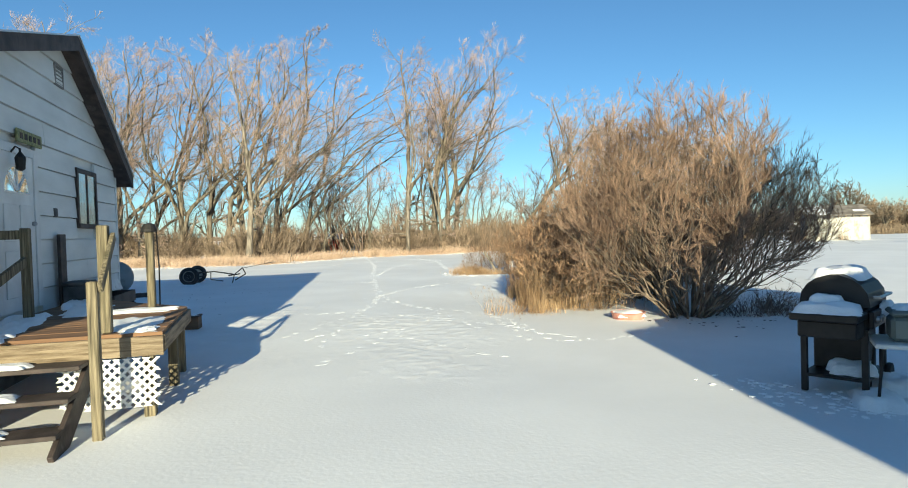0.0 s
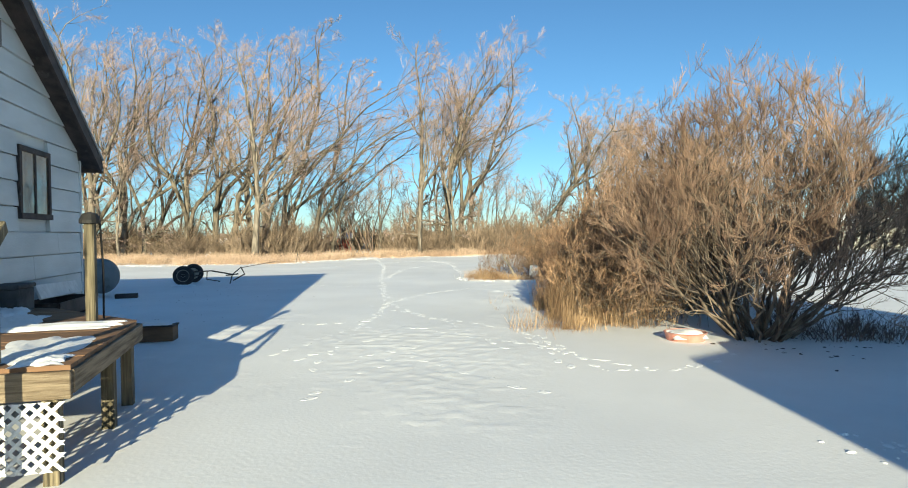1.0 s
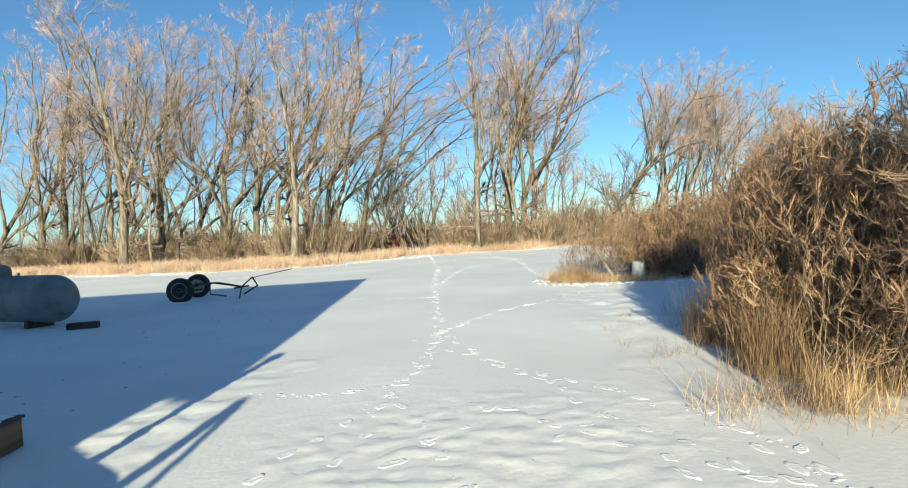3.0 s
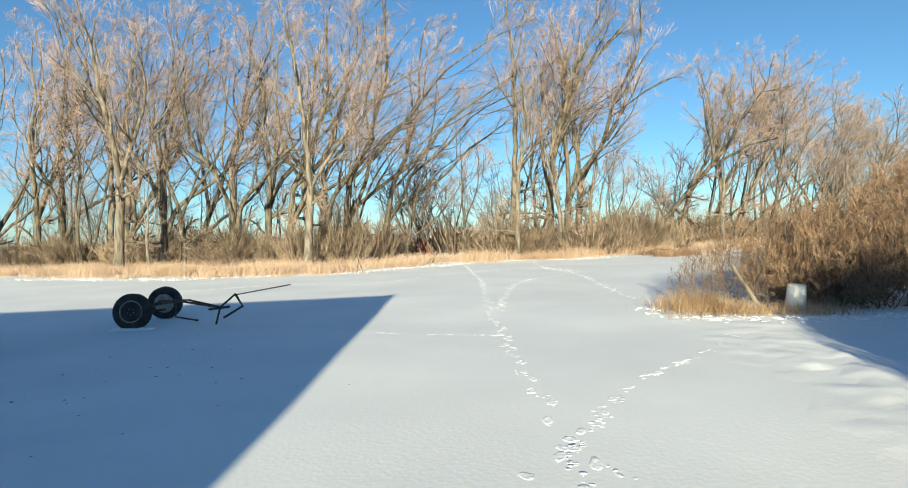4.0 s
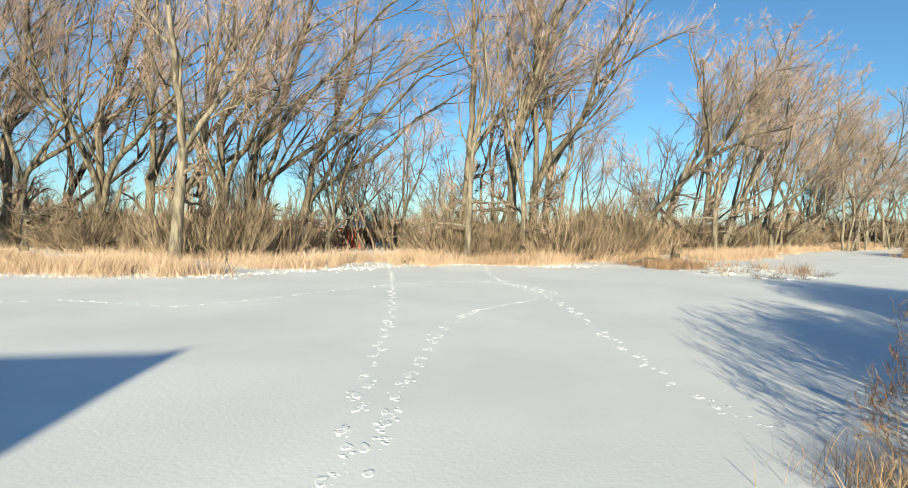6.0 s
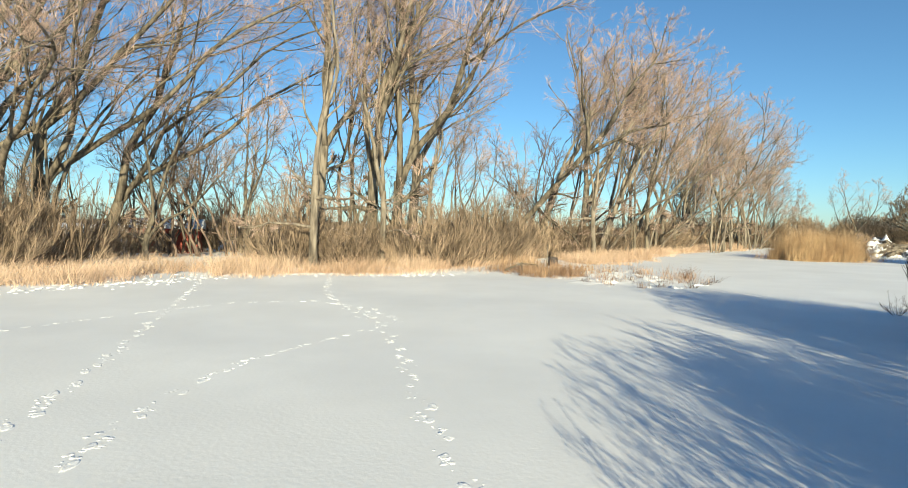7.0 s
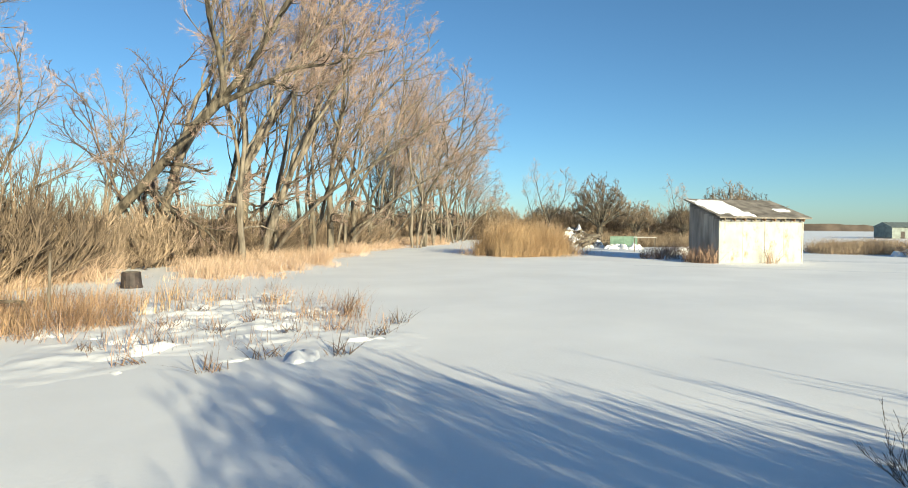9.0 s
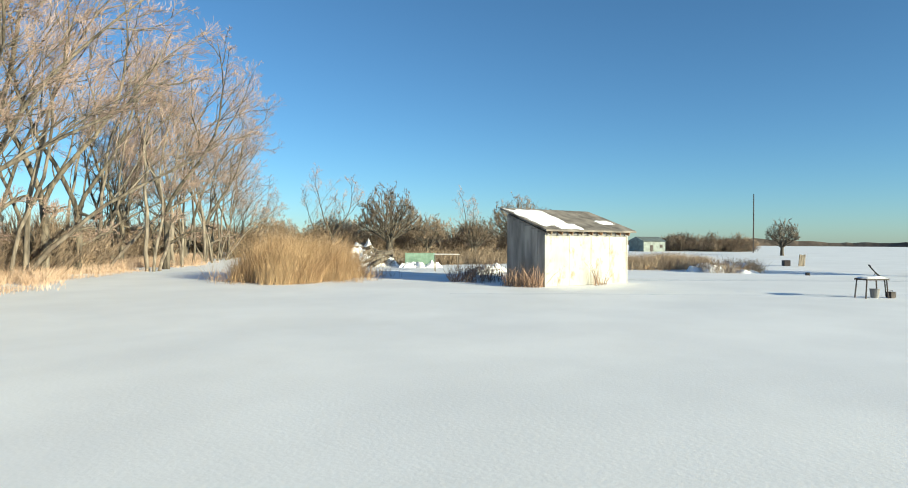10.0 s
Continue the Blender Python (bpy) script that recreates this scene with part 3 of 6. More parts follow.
KINDS["wild"] = shrub_kind("shrub", "pale leafless scrub with upright stems among grass", "shrub", "scrub of the windbreak", 34, 2.9, 2.8, 70, 14, 3, thick=1.9, base=1.0, mats=(SCRUB, SCRUB), bough=(0.006, 0.013), upright=0.9, shoot=(0.1, 0.25))
KINDS["sprig"] = shrub_kind("shrub", "sparse dark leafless twigs sticking out of snow", "shrub", "small shrubs in the snow", 45, 1.5, 1.3, 13, 7, 3, thick=0.9, base=0.2, mats=(DARK_TWIG, DARK_TWIG), bough=(0.006, 0.012))
KINDS["sapling"] = shrub_kind("shrub", "small dark leafless shrub standing in snow", "shrub", "small shrubs in the snow", 35, 1.3, 1.4, 34, 12, 4, thick=1.0, base=0.25, mats=(DARK_TWIG, DARK_TWIG), bough=(0.006, 0.012))


def bush(kind, x, y, size, turn, tall=1.0, label=""):
    ob = copy_thing(KINDS[kind], pose(x, y, 0, 0, 0, turn))
    ob.scale = (size, size, size * tall)
    return tagged(ob, label)


bush("lilac", 3.52, 8.55, 1.0, 0)
for x, y, s, a, h in [(2.15, 10.4, 0.85, 20, 1.0), (3.3, 11.3, 1.0, 80, 1.05), (2.3, 12.2, 0.9, 40, 0.95), (3.3, 13.1, 1.0, 200, 1.0), (4.7, 12.4, 1.0, 10, 1.05), (5.5, 14.2, 1.0, 260, 1.0), (1.85, 11.3, 0.62, 110, 1.1), (2.8, 12.6, 0.9, 140, 1.05),
                      (0.95, 20.1, 0.5, 160, 1.0), (1.5, 20.2, 0.62, 40, 1.0), (2.15, 20.6, 0.72, 100, 1.05), (2.6, 20.0, 0.75, 10, 1.05), (3.0, 20.1, 0.7, 220, 1.0), (3.8, 19.8, 0.85, 100, 1.0), (3.8, 21.1, 0.85, 300, 1.0), (3.0, 21.2, 0.62, 30, 1.0), (4.9, 19.3, 0.5, 330, 0.8), (5.6, 18.9, 0.55, 70, 0.8),
                      # this row is added for the band of shade it throws across the snow
                      (5.9, 22.5, 0.9, 150, 1.05), (6.5, 23.4, 0.95, 20, 1.1), (7.1, 24.0, 1.0, 210, 1.1), (7.7, 22.9, 0.95, 80, 1.1), (8.3, 24.2, 0.78, 300, 1.0), (9.1, 24.6, 0.6, 40, 1.0), (9.9, 25.0, 0.48, 260, 0.95)]:
    bush("brake" if (int(a) // 10) % 3 == 1 and y < 16 else "thicket" if y < 16 or y > 22 or x > 2.9 else "wisp" if x < 1.2 else "grove", x, y + (0.35 if y > 16 else 0), s * 1.05, a, h * (1.0 if 16 < y < 22 else 1.12))
for x, y, s, a in [(8.9, 29.2, 0.6, 200), (8.2, 28.3, 1.0, 10), (7.4, 27.2, 1.1, 50), (4.4, 9.3, 0.5, 30), (4.9, 8.6, 0.4, 90)]:
    bush("sapling", x, y, s, a, 1.65 if x > 8 else 1.2 if x > 6 else 1.0)
for x, y, s, a in [(10.8, 29.0, 0.75, 40), (11.1, 29.2, 0.55, 150), (9.35, 30.05, 0.5, 0), (9.85, 29.95, 0.75, 70), (9.1, 30.3, 0.35, 130), (9.6, 30.3, 0.3, 200)]:
    bush("sprig", x, y, s, a, 1.25)
for i in range(70):
    x = -37 + 70 * i / 69 + rng.uniform(-0.7, 0.7)
    y = np.interp(x, [-37, -21, -12, -9, -5, -1, 3, 9, 20, 33], [46, 43, 43, 47, 48, 44, 45.5, 52, 61.5, 78]) + rng.uniform(-1.5, 2.5)
    kind = "wild" if rng.uniform() < 0.42 else "scrub"
    if -9.6 < x < -4.6:
        y += 4.5
    bush(kind, x, y, rng.uniform(0.45, 1.05), rng.uniform(0, 360), rng.uniform(0.6, 1.3))
for x, y in [(-2.9, 42.0), (-1.2, 41.4), (1.2, 42.2), (2.2, 42.6), (3.4, 44.0), (-0.3, 42.6), (5.0, 46.5), (6.3, 48.6), (7.6, 50.0), (-13.6, 40.6), (-11.2, 40.8), (-15.4, 41.6), (-10.0, 41.6), (-12.6, 39.2), (-11.6, 40.0), (-10.6, 39.0), (-3.6, 44.5), (-2.2, 45.0), (2.8, 43.4), (4.4, 45.2), (5.6, 47.6), (8.6, 50.6), (10.0, 51.0)]:
    bush("wild", x, y, rng.uniform(0.7, 1.15), rng.uniform(0, 360), rng.uniform(0.9, 1.35))
for i in range(26):
    x = 9.5 + 22 * i / 25 + rng.uniform(-0.4, 0.4)
    bush("scrub" if i % 3 else "hedge", x, np.interp(x, [9, 20, 33], [51.6, 61.0, 77.5]) + rng.uniform(-0.6, 1.5), rng.uniform(0.55, 1.0), rng.uniform(0, 360), rng.uniform(0.8, 1.35))
# brown scrub belt far behind the east side
for i in range(52):
    x = 34 + 32 * i / 51 + rng.uniform(-0.5, 0.5)
    bush("hedge", x, 80 - 0.62 * (x - 34) + rng.uniform(-2, 3), rng.uniform(0.95, 1.6), rng.uniform(0, 360), rng.uniform(0.75, 1.1))


trunk, crown = vase(37, 5.2, 5.6, 22, 8, 8, 8, base=0.2, stem=(0.05, 0.10), thick=2.0, droop=0.5, first=0.3, flat=0.4)
trunk.tubes([[(0, 0, -1.5), (0.03, 0, -0.8), (0, 0.03, 0.1)]], [[0.34, 0.26, 0.24]], 10)
KINDS["far"] = thing("tree", "rounded bare tree far behind the yard", "tree", pose(0, 0, -50), "bare trees of the windbreak")
for name, me, mat in (("trunk", trunk, BARK), ("crown", crown, SCRUB)):
    part(name, me, mat, KINDS["far"]).matrix_basis = pose(0, 0, 1.4)
# far trees behind the yard's east side
for x, y, s, turn in [(47.0, 66.2, 1.0, 0), (50.5, 65.0, 0.62, 120), (58.5, 61.0, 0.95, 200), (62.0, 61.0, 0.85, 20), (54.0, 62.5, 0.6, 70), (89.5, 43.0, 0.72, 90)]:
    plant("far", x, y, s, turn)
plant("far", 43.6, 29.6, 0.8, 40, "bare tree at the east side of the yard")
for x, y, s, turn in [(43.4, 69.0, 0.62, 0), (53.6, 62.6, 0.5, 80), (45.0, 72.0, 0.5, 30)]:
    plant("slim", x, y, s, turn, "thin pale bare tree far behind the yard")


# a far row of trees beyond the barn, and low brush beside the shed and on the far mound
for i in range(26):
    bush("hedge" if i % 2 else "scrub", 114.8 + 0.12 * i + rng.uniform(-1, 1), 64.4 - 0.52 * i + rng.uniform(-0.4, 0.4), rng.uniform(0.8, 1.35), rng.uniform(0, 360), rng.uniform(0.8, 1.2), "bare brown tree row far across the field")
for x, y, s in [(41.6, 41.2, 0.8), (42.0, 40.2, 0.9), (42.2, 39.2, 0.7), (41.2, 40.6, 0.7), (42.8, 38.9, 0.6), (32.0, 48.2, 0.55), (32.9, 48.4, 0.6), (33.9, 48.7, 0.6), (31.3, 48.0, 0.45), (27.2, 46.1, 0.42), (27.7, 45.8, 0.4), (34.2, 57.0, 1.0), (35.2, 57.2, 1.1), (36.0, 56.8, 0.8), (34.7, 58.2, 1.3)]:
    bush("sapling", x, y, s, 77 * s, 0.85, "low tangle of dead brush in the snow")


# ---- grass ----
def grass_patch(name, label, places, height, blade=0.006, mat=None, seed=5, lean=0.25, category="grass", dome=None):
    """Standing dry blades at the places given, joined."""
    r = np.random.default_rng(seed)
    p = np.asarray(places, float)
    n = len(p)
    swell = np.array([0.85 + 0.55 * noise.noise(Vector((q[0] * 0.8, q[1] * 0.8, seed * 1.0))) for q in p])
    h = height * r.uniform(0.35, 1.15, n) * swell
    if dome:
        h *= np.clip(1.25 - np.hypot((p[:, 0] - dome[0]) / dome[2], (p[:, 1] - dome[1]) / dome[3]) ** 2 * 0.75, 0.25, 1.15)
    a = r.uniform(0, 6.28, n)
    w = blade * r.uniform(0.7, 1.4, n)
    tip = p + np.stack([r.normal(0.1, lean, n) * h, r.normal(0, lean, n) * h, h], -1)
    mid = p * 0.45 + tip * 0.55 - np.stack([0.1 * (tip - p)[:, 0], 0.1 * (tip - p)[:, 1], np.zeros(n)], -1)
    side = np.stack([np.cos(a) * w, np.sin(a) * w, 0 * w], -1)
    v = np.stack([p - side, p + side, mid + side * 0.8, mid - side * 0.8, tip], 1)
    me = Mesh()
    k = np.arange(n)[:, None] * 5
    me.add(v, (k + np.array([[0, 1, 2, 3]])).tolist() + (k + np.array([[3, 2, 4]])).tolist())
    return tagged(part(name, me, mat or GRASS), label, category, kind="stuff")


def clumped(x, y, seed, at=-0.2, scale=0.45):
    """Keeps the points that lie in clumps, and sets them on the ground."""
    keep = np.array([noise.noise(Vector((a * scale, b * scale, seed))) + 0.4 * noise.noise(Vector((a * 1.7, b * 1.7, seed))) for a, b in zip(x, y)]) > at
    x, y = x[keep], y[keep]
    return np.stack([x, y, bump_at(x, y) - 0.01], -1)


def along(line, width, count, seed, at=-0.35):
    """Ground points in a band that starts on a line and lies to its north."""
    r = np.random.default_rng(seed)
    line = np.array(line, float)
    x = r.uniform(line[0, 0], line[-1, 0], count)
    y = np.interp(x, line[:, 0], line[:, 1]) + np.abs(r.normal(0, 1, count)) * width * 0.5 + r.normal(0, 0.3, count)
    y += np.array([1.5 * noise.noise(Vector((q * 0.35, 0.0, 3.0))) + 0.7 * noise.noise(Vector((q * 1.3, 0.0, 8.0))) for q in x])
    return clumped(x, y, seed, at)


def round_about(x, y, rx, ry, count, seed, at=-0.3):
    r = np.random.default_rng(seed)
    a, q = r.uniform(0, 6.28, count), np.sqrt(r.uniform(0, 1, count)) * (1 + r.normal(0, 0.07, count))
    return clumped(x + rx * q * np.cos(a), y + ry * q * np.sin(a), seed, at)


EDGE = [(-42, 38.5), (-24.4, 36.0), (-18, 33.2), (-12.6, 31.6), (-9.8, 32.2), (-8.2, 33.2), (-6.6, 36.0), (-4.0, 38.6), (0.0, 39.0), (1.6, 39.9), (3.6, 43.2), (6.2, 45.4), (10.3, 45.0), (13.0, 48.4), (15.0, 51.4), (20.6, 58.8), (24, 62.0), (30, 66.0), (38, 78)]
grass_patch("dry_grass", "tall dry tan grass along the foot of the bare trees", along(EDGE, 6.5, 165000, 7, -0.12), 0.58, 0.0044, lean=0.6)
grass_patch("dry_grass", "short tan grass poking out of thin snow", along([(p, q - 0.9) for p, q in EDGE], 2.0, 12000, 8, 0.02), 0.22, 0.006)
for i, (x, y, rx, ry, n, h) in enumerate(((23.9, 51.2, 1.2, 1.7, 4200, 1.55), (25.3, 51.8, 1.5, 2.0, 5600, 1.75), (26.9, 52.0, 1.5, 1.8, 5200, 1.7), (23.6, 49.9, 1.1, 0.9, 1600, 1.25), (25.4, 50.2, 1.2, 0.8, 1500, 1.2))):
    x, y = x - 0.25, y + 0.25
    grass_patch("reed_bed", "dense golden-brown reeds standing in snow", round_about(x, y, rx, ry, int(n * 1.4), 30 + i, -0.55), h, 0.0034, REED, 30 + i, 0.34, "reeds", (x, y, rx * 1.1, ry * 1.1))
grass_patch("reed_bed", "short stray reeds at the rim of a reed bed", round_about(25.2, 51.4, 3.5, 2.7, 3600, 36, -0.1), 0.75, 0.0034, REED, 36, 0.5, "reeds")
grass_patch("reed_bed", "brown weeds on a far mound of brush", np.concatenate([round_about(42.6, 40.2, 1.9, 1.7, 2600, 6, -0.4), round_about(46.0, 44.5, 5.0, 2.6, 15000, 26, -0.7)]), 0.85, 0.006, HEDGE, lean=0.5, category="reeds")
grass_patch("reed_bed", "brown weeds behind the sheds", np.concatenate([round_about(40.5, 58.0, 5.0, 2.6, 11000, 9, -0.3), round_about(47, 56, 7.0, 3.0, 11000, 10, -0.3)]), 0.95, 0.008, HEDGE, lean=0.4, category="reeds")
ROW = [(0.9, 9.6), (1.1, 10.4), (1.2, 12.4), (0.4, 19.4), (0.3, 20.2), (1.2, 19.2), (2.2, 19.3)]
r5 = np.random.default_rng(21)
t5 = r5.uniform(0, 1, 9000)
gx = np.interp(t5, np.linspace(0, 1, 7), [q[0] for q in ROW]) + 0.25 + r5.normal(0, 0.35, 9000)
gy = np.interp(t5, np.linspace(0, 1, 7), [q[1] for q in ROW]) + r5.normal(0, 0.35, 9000)
grass_patch("dry_grass", "dry golden grass at the foot of the thicket", clumped(gx[(gy < 13.2) | (gy > 18.8)], gy[(gy < 13.2) | (gy > 18.8)], 5, -0.05, 0.9), 0.32, 0.002, STALK, lean=0.5)
r5 = np.random.default_rng(22)
grass_patch("dry_grass", "dry golden stalks among the thicket stems", clumped(1.0 + np.abs(r5.normal(0, 0.8, 6500)), r5.uniform(9.4, 13.4, 6500), 6, 0.0, 1.3), 0.8, 0.0022, STALK, lean=0.22)
grass_patch("dry_grass", "sparse dry weeds sticking out of lumpy snow", np.concatenate([clumped(r5.uniform(4.6, 9.6, 2600), r5.uniform(36.0, 42.5, 2600), 7, 0.05, 1.1), round_about(3.2, 40.6, 1.6, 1.0, 500, 12), round_about(5.3, 41.0, 1.7, 0.9, 900, 13)]), 0.40, 0.0032, BRUSH, lean=0.4)
grass_patch("dry_grass", "brown weeds round a bare stake in the snow", np.concatenate([round_about(5.0, 38.7, 0.9, 0.75, 1000, 61, 0.0), round_about(5.9, 38.6, 0.5, 0.35, 400, 62, -0.1), round_about(8.8, 37.6, 0.6, 0.4, 260, 63, -0.1), round_about(4.3, 39.6, 0.5, 0.6, 500, 64, -0.1)]), 0.5, 0.003, THICKET, lean=0.45)
grass_patch("dry_grass", "sparse dry weeds in the snow before the thicket", clumped(r5.uniform(0.2, 1.7, 1500), r5.uniform(9.2, 14.2, 1500), 71, 0.12, 1.6), 0.34, 0.0022, STALK, lean=0.4)
grass_patch("dry_grass", "tall weeds against the white shed", np.concatenate([round_about(27.0, 43.3, 0.45, 0.7, 500, 14, -1), round_about(28.4, 45.6, 1.4, 0.8, 260, 16, -1), round_about(30.6, 47.4, 1.8, 0.9, 300, 17, -1), round_about(29.3, 41.6, 0.5, 0.15, 60, 15, -1)]), 0.8, 0.006, BRUSH, lean=0.35)


for i, (x, y, n, h) in enumerate([(4.42, 41.3, 90, 0.85), (4.77, 39.9, 110, 0.75), (4.91, 38.5, 90, 0.45), (5.3, 40.8, 80, 0.7), (5.8, 40.2, 60, 0.6), (7.2, 41.0, 50, 0.5), (8.6, 39.4, 40, 0.35), (6.4, 39.9, 40, 0.55), (6.55, 39.4, 30, 0.5), (6.95, 39.5, 40, 0.55), (8.0, 40.6, 40, 0.4), (5.5, 39.3, 50, 0.5), (7.5, 39.9, 24, 0.5), (6.2, 41.4, 40, 0.5), (3.9, 40.4, 60, 0.7)]):
    grass_patch("weed_stalks", "upright dry brown weed stalks standing in snow", round_about(x, y, 0.30, 0.2, n, 120 + i, -2), h, 0.0045, STALK, 130 + i, 0.16)
for i, (x, y) in enumerate([(6.52, 35.2), (7.16, 35.5), (7.81, 36.74), (8.41, 36.62), (7.83, 35.17), (7.06, 37.2), (7.6, 37.7), (8.73, 36.0), (9.2, 38.0), (8.7, 40.0), (6.3, 36.6), (5.6, 36.9), (6.6, 38.0), (7.3, 39.2), (8.1, 38.6), (5.9, 35.9), (9.4, 36.6), (6.1, 40.2)]):
    grass_patch("weed_tuft", "withered dark weed tuft poking out of lumpy snow", round_about(x, y, 0.17, 0.10, 26, 150 + i, -2), 0.26, 0.006, DARK_TWIG if i % 3 else BRUSH, 160 + i, 0.9)
stake = thing("stake", "thin bare stake standing in snowy weeds", "stake", pose(5.3, 39.6, 0, 1, 2, 0))
me = Mesh()
me.tube([(0, 0, -0.1), (0.005, 0, 0.6), (0, 0.01, 0.98)], [0.022, 0.02, 0.018], 7)
part("stick", me, PALE_BARK, stake)


# ---- snow lumps and tracks ----
def mound(name, label, x, y, z, sx, sy, h, turn=0.0, seed=1, cells=12, lump=0.35, mat=None, soft=0.35, ragged=0.28):
    """A rounded lump of snow with an uneven top and edge, resting at z."""
    r = np.random.default_rng(seed)
    me, n = Mesh(), cells
    v, f = [], []
    for i in range(n + 1):
        for j in range(n + 1):
            a, b = 2 * i / n - 1, 2 * j / n - 1
            e = (1 - a ** 4) * (1 - b ** 4)
            k = noise.noise(Vector((a * 1.7 + seed * 3.1, b * 1.7, 0.3 * seed)))
            grow_out = 1 + ragged * noise.noise(Vector((a * 2.2, b * 2.2, seed + 9.0)))
            v.append((a * sx / 2 * grow_out, b * sy / 2 * grow_out, h * max(e, 0) ** soft * (1 + lump * k + 0.25 * noise.noise(Vector((a * 6, b * 6, seed * 1.0)))) - 0.004))
    for i in range(n):
        for j in range(n):
            q = i * (n + 1) + j
            f.append([q, q + n + 1, q + n + 2, q + 1])
    edge = [i * (n + 1) for i in range(n + 1)] + [n * (n + 1) + j for j in range(1, n + 1)] + [i * (n + 1) + n for i in range(n - 1, -1, -1)] + [j for j in range(n - 1, 0, -1)]
    me.add(v, f + [edge])
    ob = part(name, me, mat or SNOW_CLEAN, None, smooth=True)
    ob.matrix_basis = pose(x, y, z, 0, 0, turn)
    return tagged(ob, label, "snow", kind="stuff")


def crumbs(name, label, line, width, count, size, seed, flat=0.35, step=0.0, mat=None):
    """Broken snow crust scattered along a track; step: gathered into footprints that far apart."""
    r = np.random.default_rng(seed)
    line = np.array(line, float)
    s = np.concatenate([[0], np.cumsum(np.linalg.norm(np.diff(line, axis=0), axis=1))])
    q = r.uniform(0, s[-1], count)
    if step:
        k = np.round(q / step)
        side = np.where(k % 2 > 0, 0.04, -0.04) + 0.03 * np.sin(k * 12.9)
        q = k * step + 0.12 * np.sin(k * 7.7) + r.normal(0, 0.09, count)
    else:
        side = 0
    x = np.interp(q, s, line[:, 0]) + r.normal(0, width, count) + side
    y = np.interp(q, s, line[:, 1]) + r.normal(0, width, count) + side * 0.3
    six = np.array([(1, 0, 0), (0.6, 0.8, 0), (-0.2, 1, 0), (-1, 0.2, 0), (-0.6, -0.8, 0), (0.4, -1, 0)])
    v = np.concatenate([six, six * 0.72 + (0.05, 0, 0.75), [(0.1, 0.1, 1)]])[None] * r.uniform(0.7, 1.3, (count, 13, 1))
    k = size * r.uniform(0.35, 1.3, count)[:, None]
    a = r.uniform(0, 6.28, count)[:, None]
    vx, vy = v[:, :, 0] * k, v[:, :, 1] * k * r.uniform(0.6, 1.0, count)[:, None]
    P = np.stack([vx * np.cos(a) - vy * np.sin(a) + x[:, None], vx * np.sin(a) + vy * np.cos(a) + y[:, None], v[:, :, 2] * k * flat + (bump_at(x, y) - 0.002)[:, None]], -1)
    f = np.array([[i, (i + 1) % 6, (i + 1) % 6 + 6, i + 6] for i in range(6)])
    g = np.array([[i + 6, (i + 1) % 6 + 6, 12] for i in range(6)])
    o = np.arange(count)[:, None, None] * 13
    me = Mesh()
    me.add(P, (o + f[None]).reshape(-1, 4).tolist() + (o + g[None]).reshape(-1, 3).tolist())
    return tagged(part(name, me, mat or SNOW_CLEAN, smooth=True), label, "debris" if mat else "snow", kind="stuff")


def drift(label, x0, y0, x1, y1, cell, high, scale, seed, mat=None, sharp=1.0):
    """A sheet of lumpy snow that sinks into the ground all round its edge."""
    nx, ny = int((x1 - x0) / cell), int((y1 - y0) / cell)
    v = []
    for j in range(ny + 1):
        for i in range(nx + 1):
            u, w = i / nx, j / ny
            x, y = x0 + (x1 - x0) * u, y0 + (y1 - y0) * w
            edge = min(1.0, 2.6 * min(u, 1 - u, w, 1 - w) + 0.5 * noise.noise(Vector((x * 0.7, y * 0.7, seed))) - 0.08)
            k = noise.noise(Vector((x * scale, y * scale, seed))) + 0.5 * noise.noise(Vector((x * scale * 2.3, y * scale * 2.3, seed + 5))) + 0.25 * noise.noise(Vector((x * scale * 5, y * scale * 5, seed + 9)))
            v.append((x, y, float(bump_at(x, y)) + (high * (0.35 + k * sharp) if edge > 0 else 0) * max(edge, 0) - 0.012 * (1 - min(1, 5 * max(0, edge))) - 0.002))
    q = [j * (nx + 1) + i for j in range(ny) for i in range(nx)]
    me = Mesh()
    me.add(v, [[k, k + 1, k + nx + 2, k + nx + 1] for k in q])
    return tagged(part("snow_drift", me, mat or SNOW, smooth=True), label, "snow", kind="stuff")


